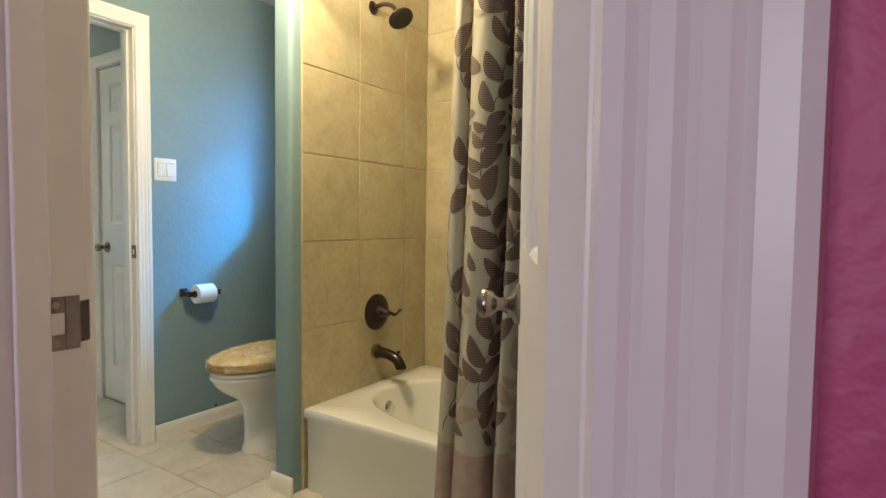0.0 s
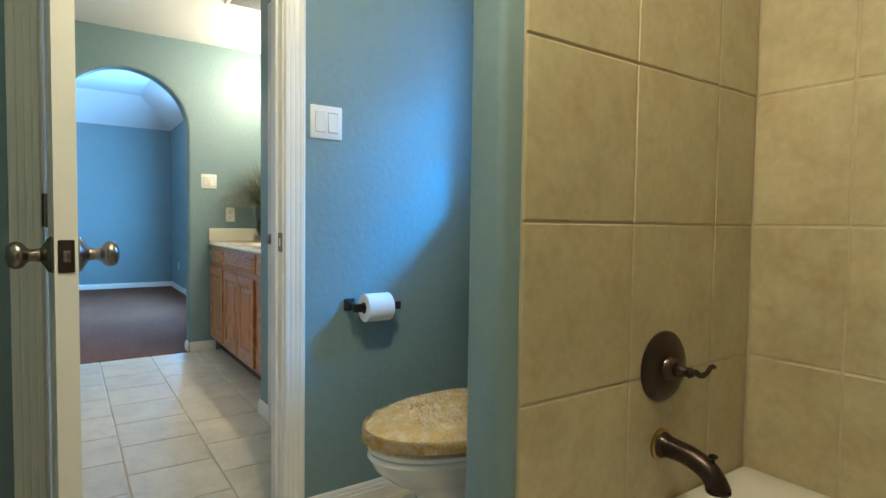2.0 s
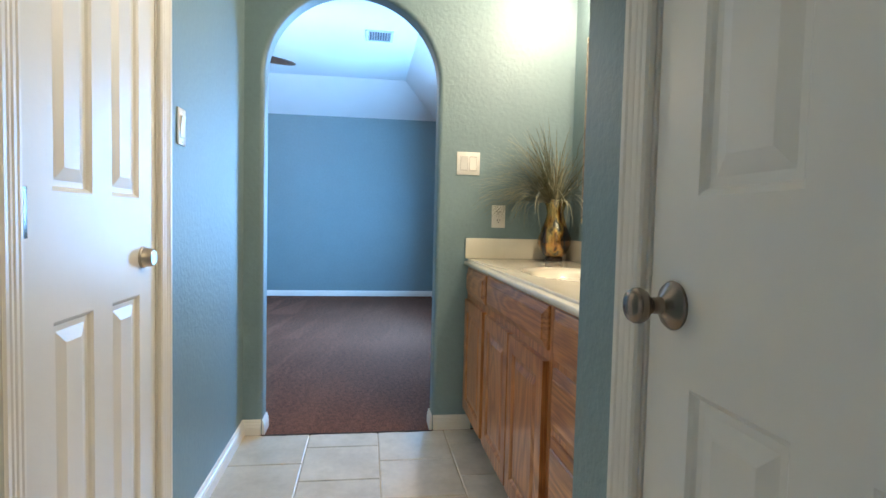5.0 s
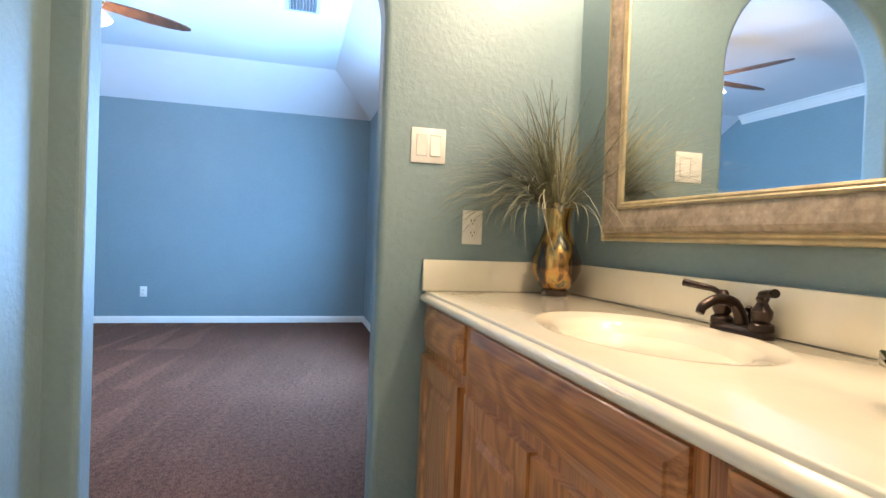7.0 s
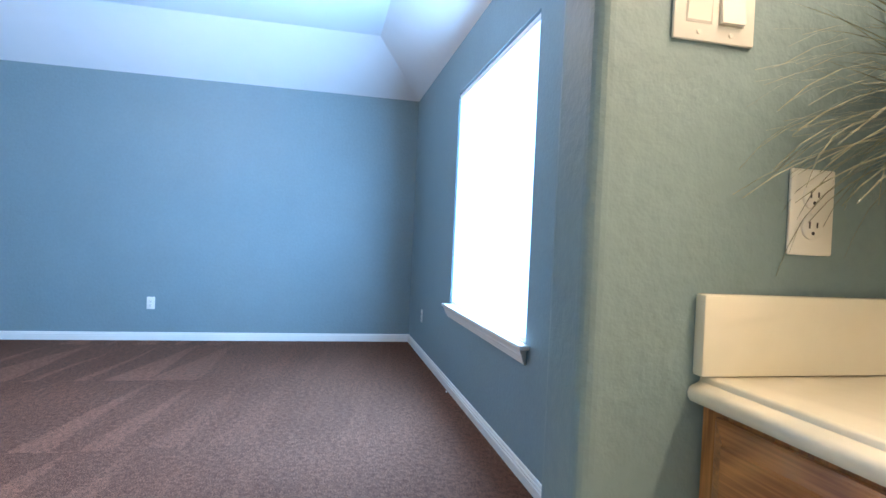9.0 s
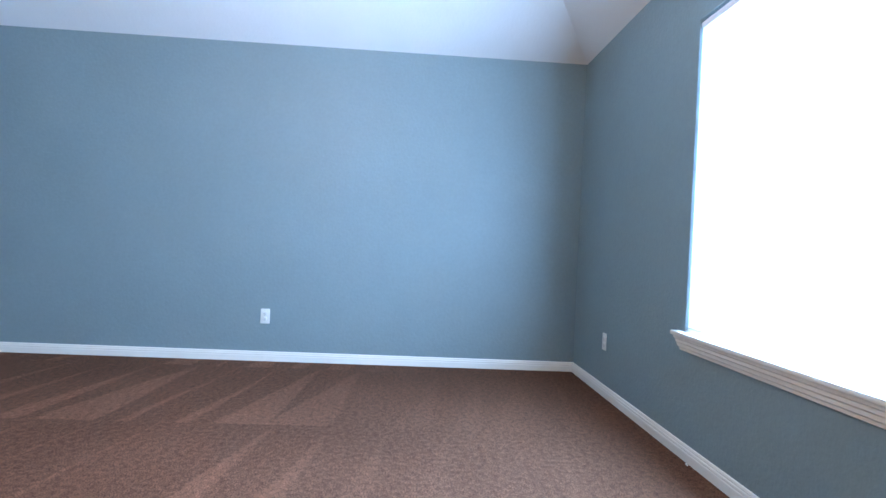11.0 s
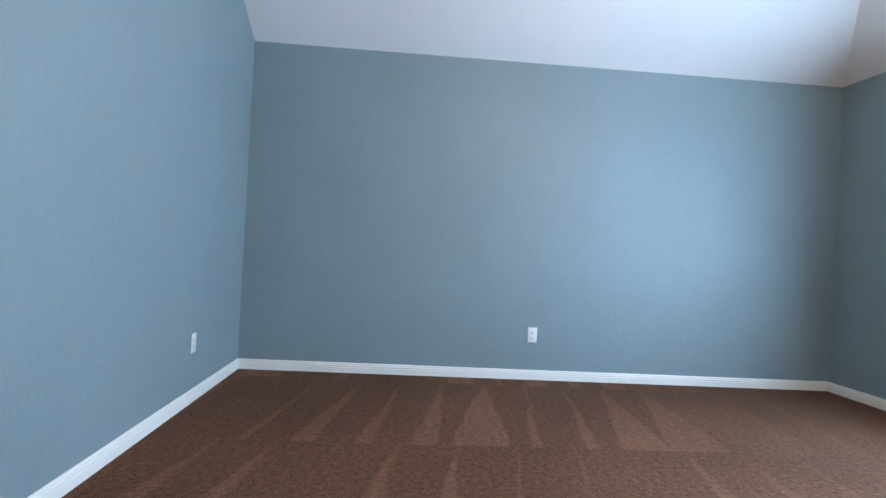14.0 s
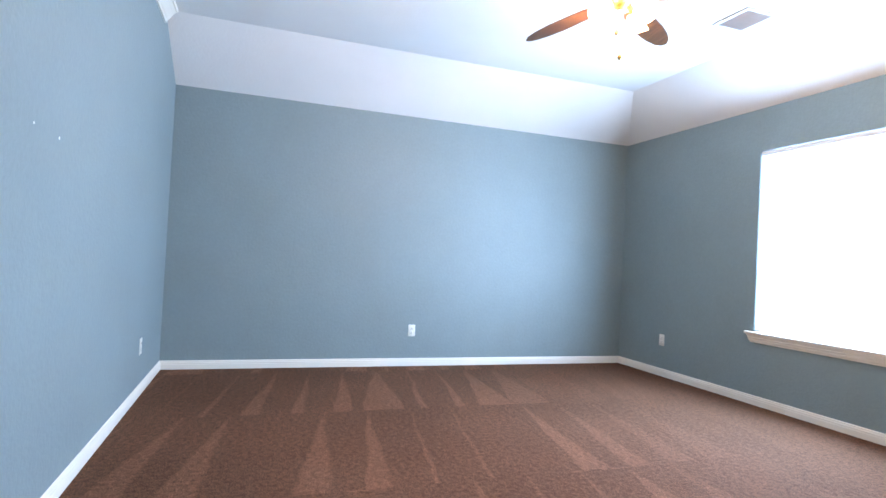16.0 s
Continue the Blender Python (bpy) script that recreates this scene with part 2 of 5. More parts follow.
def vase_material():
    """Mercury glass: gold, amber and blue-black streaks running down; the gold also paints vertical highlights."""
    m = bpy.data.materials.new("vase_glaze")
    m.use_nodes = True
    nt = m.node_tree
    b = nt.nodes["Principled BSDF"]
    b.inputs["Roughness"].default_value, b.inputs["Metallic"].default_value, b.inputs["Coat Weight"].default_value = 0.22, 0.75, 0.8
    g = nt.nodes.new("ShaderNodeTexCoord")
    v = nt.nodes.new("ShaderNodeVectorMath")
    v.operation = "MULTIPLY"
    v.inputs[1].default_value = (26, 26, 0.9)
    nt.links.new(g.outputs["Object"], v.inputs[0])
    n = nt.nodes.new("ShaderNodeTexNoise")
    n.inputs["Scale"].default_value, n.inputs["Detail"].default_value, n.inputs["Distortion"].default_value = 1.0, 4.0, 0.15
    nt.links.new(v.outputs[0], n.inputs["Vector"])
    ramp = nt.nodes.new("ShaderNodeValToRGB")
    cr = ramp.color_ramp
    cr.elements[0].position, cr.elements[0].color = 0.40, (0.02, 0.035, 0.05, 1)
    cr.elements[1].position, cr.elements[1].color = 0.74, (0.42, 0.38, 0.28, 1)
    for p, c in ((0.46, (0.11, 0.050, 0.018, 1)), (0.51, (0.46, 0.22, 0.045, 1)), (0.59, (0.52, 0.36, 0.10, 1)), (0.68, (0.03, 0.055, 0.07, 1))):
        cr.elements.new(p).color = c
    nt.links.new(n.outputs["Fac"], ramp.inputs[0])
    nt.links.new(ramp.outputs[0], b.inputs["Base Color"])
    return m


TEAL = mat("teal_wall_paint", (0.192, 0.278, 0.292), 0.50, vary=0.04, vscale=1.5, grain=0.03, gscale=40, bump=0.36, bscale=48, bdist=0.006)
PINK = mat("pink_wall_paint", (0.50, 0.085, 0.20), 0.5, vary=0.04, vscale=2, bump=0.35, bscale=55, bdist=0.006)
TRIM = mat("white_trim_paint", (0.80, 0.77, 0.70), 0.32, vary=0.03, vscale=5, bump=0.08, bscale=90, bdist=0.001)
DOOR = mat("white_door_paint", (0.80, 0.78, 0.72), 0.36, vary=0.03, vscale=4, bump=0.12, bscale=70, bdist=0.0015)
CEIL = mat("ceiling_paint", (0.80, 0.79, 0.77), 0.8, vary=0.03, vscale=1.2, bump=0.4, bscale=45, bdist=0.005)
WTILE = mat("beige_wall_tile", (0.49, 0.425, 0.268), 0.28, vary=0.10, vscale=5, grain=0.05, gscale=40, second=(0.43, 0.345, 0.20), rand=0.06, bump=0.06, bscale=30)
FTILE = mat("cream_floor_tile", (0.62, 0.56, 0.46), 0.35, vary=0.08, vscale=4, grain=0.04, gscale=35, second=(0.53, 0.47, 0.37), rand=0.05, bump=0.06, bscale=30)
GROUT = mat("grout", (0.48, 0.40, 0.28), 0.9, vary=0.15, vscale=8, bump=0.3, bscale=200)
CARPET = carpet_material()
CARPET_EDGE = mat("carpet_backing", (0.03, 0.02, 0.017), 0.95, bump=0.5, bscale=200)
OAK_X = wood("oak_horizontal", (0.27, 0.094, 0.030), (0.62, 0.272, 0.086), 0)
OAK_Z = wood("oak_vertical", (0.27, 0.094, 0.030), (0.62, 0.272, 0.086), 2)
OAK_FAN = wood("fan_blade_wood", (0.12, 0.058, 0.034), (0.23, 0.112, 0.060), 0, 5.0)
SHADOWGAP = mat("toe_kick_shade", (0.08, 0.035, 0.015), 0.7, grain=0.1)
MARBLE = mat("cultured_marble", (0.84, 0.78, 0.63), 0.12, vary=0.03, vscale=3, second=(0.80, 0.73, 0.57), coat=0.4)
PORCELAIN = mat("white_porcelain", (0.80, 0.78, 0.72), 0.08, vary=0.02, vscale=4, coat=0.5)
BRONZE = mat("oil_rubbed_bronze", (0.050, 0.034, 0.028), 0.30, metal=0.75, vary=0.2, vscale=20)
NICKEL = mat("satin_nickel", (0.26, 0.22, 0.185), 0.27, metal=1.0, vary=0.1, vscale=30)
CYLINDER = mat("brushed_nickel", (0.52, 0.47, 0.40), 0.35, metal=1.0, vary=0.08, vscale=40)
PLATE_STEEL = mat("strike_plate_steel", (0.20, 0.16, 0.14), 0.4, metal=0.9, vary=0.25, vscale=40)
CHROME = mat("chrome", (0.75, 0.75, 0.75), 0.08, metal=1.0, vary=0.03)
BRASS = mat("aged_brass", (0.42, 0.29, 0.12), 0.3, metal=1.0, vary=0.1, vscale=20)
PLASTIC = mat("white_switch_plastic", (0.78, 0.76, 0.70), 0.3, vary=0.02)
GAP_SHADE = mat("switch_gap_shade", (0.46, 0.44, 0.40), 0.5, vary=0.05)
SLOT = mat("socket_slot", (0.03, 0.03, 0.03), 0.6, vary=0.1)
PAPER = mat("toilet_paper", (0.82, 0.82, 0.80), 0.9, bump=0.3, bscale=180, vary=0.03)
CARD = mat("cardboard_core", (0.20, 0.13, 0.07), 0.9, vary=0.1)
FLEECE = mat("tan_fleece", (0.62, 0.43, 0.17), 0.95, vary=0.15, vscale=16, second=(0.70, 0.60, 0.42), bump=0.8, bscale=140, bdist=0.006, spec=0.1)
CLOTH = mat("curtain_satin", (0.40, 0.355, 0.262), 0.40, vary=0.05, vscale=6, grain=0.05, gscale=300, bump=0.1, bscale=400)
HEM = mat("curtain_hem_cloth", (0.33, 0.235, 0.185), 0.6, vary=0.12, vscale=18, bump=0.15, bscale=300)
LEAF_DARK = striped("leaf_print_brown", (0.082, 0.047, 0.035), (0.30, 0.22, 0.16))
LEAF_TAN = striped("leaf_print_tan", (0.31, 0.235, 0.155), (0.42, 0.36, 0.26))
FRAME_WOOD = mat("mirror_frame_wash", (0.36, 0.285, 0.205), 0.5, vary=0.22, vscale=14, second=(0.20, 0.16, 0.12), grain=0.15, gscale=90, bump=0.3, bscale=80)
FRAME_GOLD = mat("mirror_frame_gold", (0.52, 0.41, 0.24), 0.35, metal=0.45, vary=0.2, vscale=18)
MIRROR = mirror_material()
GLASS = glass_material()
VASE = vase_material()
VASE_FOOT = mat("vase_foot_glass", (0.045, 0.024, 0.014), 0.18, vary=0.2, vscale=30, coat=0.6)
GRASS = mat("dry_grass", (0.28, 0.275, 0.175), 0.55, vary=0.35, vscale=22, second=(0.12, 0.125, 0.075))
GRASS_PALE = mat("dry_grass_pale", (0.36, 0.33, 0.20), 0.55, vary=0.25, vscale=22)
DISH = mat("dish_glass", (0.10, 0.11, 0.035), 0.15, metal=0.4, vary=0.2, vscale=12, coat=0.6)
GREEN_GLAZE = mat("green_gold_glaze", (0.16, 0.18, 0.030), 0.18, metal=0.5, vary=0.3, vscale=40, second=(0.36, 0.24, 0.05), coat=0.7)
BLIND = mat("white_blind_slat", (0.82, 0.83, 0.84), 0.45, vary=0.03)
VENT = mat("vent_metal", (0.55, 0.56, 0.57), 0.45, vary=0.05, vscale=9)
VENT_SHADE = mat("vent_gap_shade", (0.12, 0.12, 0.13), 0.8, vary=0.1)
BULB = glow("bulb_glow", (1.0, 0.86, 0.62), 9.0)
SHADE = glow("frosted_shade_glow", (1.0, 0.86, 0.62), 5.0)


# ---- helpers ----
def link(name, bm, material, parent=None, label="", smooth=False):
    me = bpy.data.meshes.new(name)
    bmesh.ops.recalc_face_normals(bm, faces=bm.faces)
    bm.to_mesh(me)
    bm.free()
    for m in material if isinstance(material, (list, tuple)) else (material,):
        me.materials.append(m)
    if smooth:
        me.polygons.foreach_set("use_smooth", [True] * len(me.polygons))
        me.set_sharp_from_angle(angle=radians(38))
    ob = new(name, me)
    if parent:
        ob.parent = parent
    if label:
        ob["label"] = label
    return ob


def part(name, bm, material, parent, label="", smooth=True):
    return link(name, bm, material, parent, label, smooth)


def structure(name, bm, material, label, category, smooth=False):
    return tagged(link(name, bm, material, None, "", smooth), label, category, kind="structure")


def thing(name, m, label, category, group="", kind=""):
    """An Empty at the thing's base, with its pose."""
    ob = new(name)
    ob.empty_display_size = 0.05
    ob.matrix_world = m
    return tagged(ob, label, category, group, kind)


def box(x0, y0, z0, x1, y1, z1, bevel=0.0, bm=None, seg=2, mi=0):
    """A box, with rounded edges if bevel is set; added to bm if given."""
    b = bmesh.new()
    vs = [b.verts.new(p) for p in ((x0, y0, z0), (x1, y0, z0), (x1, y1, z0), (x0, y1, z0), (x0, y0, z1), (x1, y0, z1), (x1, y1, z1), (x0, y1, z1))]
    for f in ((0, 3, 2, 1), (4, 5, 6, 7), (0, 1, 5, 4), (1, 2, 6, 5), (2, 3, 7, 6), (3, 0, 4, 7)):
        b.faces.new([vs[i] for i in f])
    if bevel:
        bmesh.ops.bevel(b, geom=b.edges[:], offset=bevel, segments=seg, affect="EDGES", profile=0.5)
    if bm is None:
        return b
    return add(bm, b, mi)


def add(bm, other, mi=0, m=None):
    """Puts the faces of other into bm."""
    other.verts.index_update()
    vs = [bm.verts.new(m @ v.co if m else v.co) for v in other.verts]
    for f in other.faces:
        try:
            nf = bm.faces.new([vs[v.index] for v in f.verts])
            nf.material_index = mi or f.material_index
        except ValueError:
            pass
    other.free()
    return bm


def loft(rings, close=True, caps=True, bm=None):
    """Faces between rings of equally many points."""
    bm = bm or bmesh.new()
    rows = [[bm.verts.new(p) for p in r] for r in rings]
    n = len(rows[0])
    for a, b in zip(rows, rows[1:]):
        for i in range(n if close else n - 1):
            j = (i + 1) % n
            bm.faces.new((a[i], a[j], b[j], b[i]))
    if caps:
        bm.faces.new(rows[0][::-1])
        bm.faces.new(rows[-1])
    return bm


def lathe(profile, n=24, bm=None, caps=True):
    """Turns (radius, height) about z."""
    return loft([[(r * math.cos(2 * math.pi * i / n), r * math.sin(2 * math.pi * i / n), z) for i in range(n)] for r, z in profile], True, caps, bm)


def turned(profile, m, n=24, bm=None):
    b = lathe(profile, n)
    b.transform(m)
    if bm is None:
        return b
    return add(bm, b)


def tube(points, radii, n=12, bm=None):
    """A round bar along points; radii one number or one for each point."""
    pts = [Vector(p) for p in points]
    rs = radii if isinstance(radii, (list, tuple)) else [radii] * len(pts)
    rings = []
    for i, p in enumerate(pts):
        d = (pts[min(i + 1, len(pts) - 1)] - pts[max(i - 1, 0)]).normalized()
        q = d.to_track_quat("Z", "Y")
        rings.append([p + q @ Vector((rs[i] * math.cos(2 * math.pi * k / n), rs[i] * math.sin(2 * math.pi * k / n), 0)) for k in range(n)])
    return loft(rings, True, True, bm)


def smooth_path(points, steps=8):
    """Points along a smooth curve through those given."""
    p = [Vector(q) for q in points]
    p = [2 * p[0] - p[1]] + p + [2 * p[-1] - p[-2]]
    out = []
    for i in range(1, len(p) - 2):
        for k in range(steps):
            t = k / steps
            a, b, c, d = p[i - 1:i + 3]
            out.append(0.5 * (2 * b + (c - a) * t + (2 * a - 5 * b + 4 * c - d) * t * t + (3 * b - a - 3 * c + d) * t ** 3))
    out.append(p[-2])
    return out


# local frames of walls: s runs along the wall, d out of it into the room
def wall_frame(origin, along, out):
    m = Matrix.Identity(4)
    m.col[0][:3], m.col[1][:3], m.col[2][:3], m.col[3][:3] = along, out, (0, 0, 1), origin
    return m


CASING = [(0.006, 0.0), (0.006, 0.009), (0.010, 0.013), (0.018, 0.014), (0.022, 0.0122), (0.026, 0.014), (0.034, 0.015), (0.038, 0.0132), (0.042, 0.015), (0.050, 0.017), (0.054, 0.0152), (0.058, 0.018), (0.068, 0.019), (0.074, 0.016), (0.076, 0.0)]


def casing(m, a, b, h):
    """Fluted door casing round an opening from s=a to b, h high, mitred at the head."""
    rings = []
    for k in range(4):
        s, z = ((-1, 0), (-1, 1), (1, 1), (1, 0))[k]
        rings.append([m @ Vector(((a if s < 0 else b) + s * u, d, h + u if z else 0.0)) for u, d in CASING])
    bm = loft(rings, False, False)
    ob = structure("trim", bm, TRIM, "white fluted wooden door casing on the wall", "door casing")
    return ob


BASE = [(0.0, 0.0), (0.013, 0.0), (0.013, 0.040), (0.010, 0.045), (0.012, 0.049), (0.011, 0.056), (0.007, 0.060), (0.008, 0.064), (0.005, 0.072), (0.0, 0.075)]


def baseboard(p, q, out):
    """A moulded board along the wall's foot from p to q; out points into the room."""
    o = Vector((*out, 0))
    rings = [[Vector((*e, 0)) + o * d + Vector((0, 0, z)) for d, z in BASE] for e in (p, q)]
    return structure("baseboard", loft(rings, True, True), TRIM, "white moulded wooden baseboard along the wall", "baseboard")


def panel_face(bm, w, h, y, side, rects, tw):
    """One face of a panelled leaf in the plane y; the rectangles are sunk and raised again."""
    xs = sorted({0.0, w} | {r[0] for r in rects} | {r[2] for r in rects})
    zs = sorted({0.0, h} | {r[1] for r in rects} | {r[3] for r in rects})
    for x0, x1 in zip(xs, xs[1:]):
        for z0, z1 in zip(zs, zs[1:]):
            if any(r[0] <= x0 and x1 <= r[2] and r[1] <= z0 and z1 <= r[3] for r in rects):
                continue
            bm.faces.new([bm.verts.new((x, y, z)) for x, z in ((x0, z0), (x1, z0), (x1, z1), (x0, z1))])
    for r in rects:
        rings = []
        for inset, depth in ((0, 0), (0.006, 0.004), (0.010, 0.009), (0.022, 0.009), (tw, 0.002), (tw + 0.004, 0.002)):
            rings.append([(x, y - side * depth, z) for x, z in ((r[0] + inset, r[1] + inset), (r[2] - inset, r[1] + inset), (r[2] - inset, r[3] - inset), (r[0] + inset, r[3] - inset))])
        rows = [[bm.verts.new(p) for p in ring] for ring in rings]
        for a, b in zip(rows, rows[1:]):
            for i in range(4):
                bm.faces.new((a[i], a[(i + 1) % 4], b[(i + 1) % 4], b[i]))
        bm.faces.new(rows[-1])


def leaf_mesh(w, h, t=0.035):
    """A six-panel door leaf: x along its width from the hinge, y its thickness."""
    st, mid = 0.105, 0.09
    xa, xb, xc, xd = st, (w - mid) / 2, (w + mid) / 2, w - st
    rows = ((0.21, 0.84), (1.09, 1.68), (1.76, h - 0.10))
    rects = [(x0, z0, x1, z1) for z0, z1 in rows for x0, x1 in ((xa, xb), (xc, xd))]
    bm = bmesh.new()
    panel_face(bm, w, h, 0.0, -1, rects, 0.048)
    panel_face(bm, w, h, t, 1, rects, 0.048)
    for quad in (((0, 0, 0), (w, 0, 0), (w, t, 0), (0, t, 0)), ((0, 0, h), (w, 0, h), (w, t, h), (0, t, h)), ((0, 0, 0), (0, t, 0), (0, t, h), (0, 0, h)), ((w, 0, 0), (w, t, 0), (w, t, h), (w, 0, h))):
        bm.faces.new([bm.verts.new(p) for p in quad])
    bmesh.ops.remove_doubles(bm, verts=bm.verts, dist=0.0002)
    return bm


KNOB = [(0.033, 0.0), (0.034, 0.004), (0.030, 0.009), (0.020, 0.014), (0.012, 0.020), (0.011, 0.034), (0.014, 0.039), (0.021, 0.044), (0.0245, 0.051), (0.0242, 0.058), (0.020, 0.065), (0.011, 0.069), (0.004, 0.070)]


def door(name, m, w, h, label, knob_z, sides=(1, -1), hinge_front=True, latch=True, backset=0.062, lock=False):
    """A door leaf hung at its origin: x along the leaf, y out of its front face, z up."""
    t = 0.035
    d = tagged(thing(name, m, label, "door", kind="structure"))
    part("leaf", leaf_mesh(w, h - 0.012), DOOR, d, smooth=False).location.z = 0.012
    kx = w - backset
    for s in sides:
        pm = pose(kx, t if s > 0 else 0.0, knob_z, -90 if s > 0 else 90)
        if lock:
            part("lock_cylinder", turned([(0.029, 0.0), (0.029, 0.004), (0.026, 0.006), (0.023, 0.026), (0.020, 0.029), (0.004, 0.029)], pm, 28), CYLINDER, d, "short brushed nickel lock cylinder")
        else:
            part("knob", turned(KNOB, pm, 28), NICKEL, d, "round satin nickel knob on a rosette")
    if latch:
        lp = part("latch_plate", box(w - 0.0005, 0.005, knob_z - 0.029, w + 0.0025, t - 0.005, knob_z + 0.029, 0.002), BRONZE, d, "dark bronze latch plate with a bolt")
        part("latch_bolt", box(w + 0.002, 0.011, knob_z - 0.011, w + 0.009, t - 0.011, knob_z + 0.011, 0.003), NICKEL, lp)
    f, s = (t, 1) if hinge_front else (0.0, -1)
    for z in (0.20, 1.06, 1.86):
        b = turned([(0.0065, -0.045), (0.0065, 0.045)], pose(-0.004, f + s * 0.005, z), 12)
        box(-0.001, min(f, f + s * 0.0025), z - 0.045, 0.024, max(f, f + s * 0.0025), z + 0.045, 0.0008, b)
        part("hinge", b, NICKEL, d, "small satin nickel butt hinge")
    return d


def gang_plate(m, gangs, group="rocker switches"):
    """A wall plate with rocker switches; x along the wall, y out of it."""
    w = 0.07 + 0.046 * (gangs - 1)
    sw = thing("light_switch", m, "white plastic double rocker light switch on the painted wall", "light switch", group)
    part("wall_plate", box(-w / 2, 0, -0.057, w / 2, 0.006, 0.057, 0.0025), PLASTIC, sw)
    for g in range(gangs):
        cx = (g - (gangs - 1) / 2) * 0.046
        b = bmesh.new()
        up = 1 if g == 0 else -1
        rings = [[(cx + sx * 0.0165, y, z) for sx, y, z in ((-1, 0.004, zz), (1, 0.004, zz), (1, yy, zz), (-1, yy, zz))] for zz, yy in ((-0.033, 0.0095 - 0.0030 * up), (0, 0.0090), (0.033, 0.0095 + 0.0030 * up))]
        # grey strip just proud of the plate, painted for the shade round the rocker
        part("gap", box(cx - 0.0185, 0.0056, -0.0352, cx + 0.0185, 0.0066, 0.0352), GAP_SHADE, sw, "thin grey strip painted as the shade round the rocker", smooth=False)
        part("rocker", loft(rings), PLASTIC, sw, smooth=False)
        for z in (-0.046, 0.046):
            part("screw", turned([(0.003, 0), (0.003, 0.0075)], pose(cx, 0, z, -90), 10), TRIM, sw)
    return sw


def outlet(m):
    """A duplex socket: x along the wall, y out of it."""
    ol = thing("wall_outlet", m, "white plastic duplex wall outlet on the painted wall", "outlet", "duplex wall outlets")
    part("wall_plate", box(-0.035, 0, -0.057, 0.035, 0.005, 0.057, 0.0025), PLASTIC, ol)
    for z in (-0.02, 0.02):
        f = part("socket_face", turned([(0.0165, 0.003), (0.0165, 0.007), (0.015, 0.008)], pose(0, 0, z, -90), 20), PLASTIC, ol)
        for sx, hz in ((-0.006, 0.0045), (0.006, 0.0035)):
            part("slot", box(sx - 0.0011, 0.0075, z - hz + 0.003, sx + 0.0011, 0.0086, z + hz + 0.003), SLOT, f, smooth=False)
        part("slot", turned([(0.0025, 0.0075), (0.0025, 0.0086)], pose(0, 0, z - 0.008, -90), 8), SLOT, f)
    part("screw", turned([(0.003, 0), (0.003, 0.0065)], pose(0, 0, 0, -90), 10), TRIM, ol)
    return ol


# ---- the large structure ----
def wall(name, boxes, material=None, label="teal painted wall with a light orange-peel texture", bevel=0.0):
    bm = bmesh.new()
    for b in boxes:
        box(*b, bevel=bevel, bm=bm)
    return structure(name, bm, material or TEAL, label, "wall")


def arch_wall():
    """The wall between bathroom and bedroom, with a round-headed opening whose corners are rounded over."""
    y0, y1, top, r = 0.868, 1.702, 2.155, 0.022
    yc, rad = (y0 + y1) / 2, (y1 - y0) / 2
    zs = top - rad
    outline = [(y0, 0.0, -1, 0), (y0, zs * 0.5, -1, 0)]
    n = 56
    for i in range(n + 1):
        a = math.pi - math.pi * i / n
        outline.append((yc + rad * math.cos(a), zs + rad * math.sin(a), math.cos(a), math.sin(a)))
    outline += [(y1, zs * 0.5, 1, 0), (y1, 0.0, 1, 0)]
    rings = []
    for y, z, ny, nz in outline:
        ring = []
        for k in range(6):
            a = math.pi / 2 * k / 5
            ring.append((ARCH_BATH - r + r * math.cos(a), y + ny * r * (1 - math.sin(a)), z + nz * r * (1 - math.sin(a))))
        for k in range(6):
            a = math.pi / 2 * k / 5
            ring.append((ARCH_BED + r - r * math.sin(a), y + ny * r * (1 - math.cos(a)), z + nz * r * (1 - math.cos(a))))
        rings.append(ring)
    bm = loft(rings, False, False)
    lo, hi, h = 0.11, 2.66, 2.86
    for x in (ARCH_BATH, ARCH_BED):
        edge = [(y + ny * r, z + nz * r) for y, z, ny, nz in outline]
        m = len(edge) // 2
        for s, part_ in ((lo, edge[:m + 1]), (hi, edge[m:])):
            for (ya, za), (yb, zb) in zip(part_, part_[1:]):
                bm.faces.new([bm.verts.new(p) for p in ((x, ya, za), (x, yb, zb), (x, s, zb), (x, s, za))])
        zt = edge[m][1]
        bm.faces.new([bm.verts.new(p) for p in ((x, lo, zt), (x, hi, zt), (x, hi, h), (x, lo, h))])
    for y in (lo, hi):
        bm.faces.new([bm.verts.new(p) for p in ((ARCH_BATH, y, 0), (ARCH_BED, y, 0), (ARCH_BED, y, h), (ARCH_BATH, y, h))])
    bmesh.ops.remove_doubles(bm, verts=bm.verts, dist=0.0005)
    return structure("wall_arch", bm, TEAL, "teal painted wall with a round arched opening and rounded corners", "wall")


arch = arch_wall()
WT = 0.12
wall("wall_west", [(FAR_X - WT, BED_S - WT, 0, FAR_X, BED_N + WT, PLATE + 0.02)])
wx0, wx1, wz0, wz1 = -8.775, -7.29, 0.595, 2.085
wall("wall_north", [(FAR_X, BED_N, 0, wx0, BED_N + 0.15, PLATE + 0.02), (wx1, BED_N, 0, ARCH_BED, BED_N + 0.15, PLATE + 0.02), (wx0, BED_N, 0, wx1, BED_N + 0.15, wz0), (wx0, BED_N, wz1, wx1, BED_N + 0.15, PLATE + 0.02)])
wall("wall_south", [(FAR_X - WT, BED_S - WT, 0, BED_E + WT, BED_S, FLAT + 0.05)])
wall("wall_east", [(BED_E, BED_S, 0, BED_E + WT, 0.12, FLAT + 0.05)])
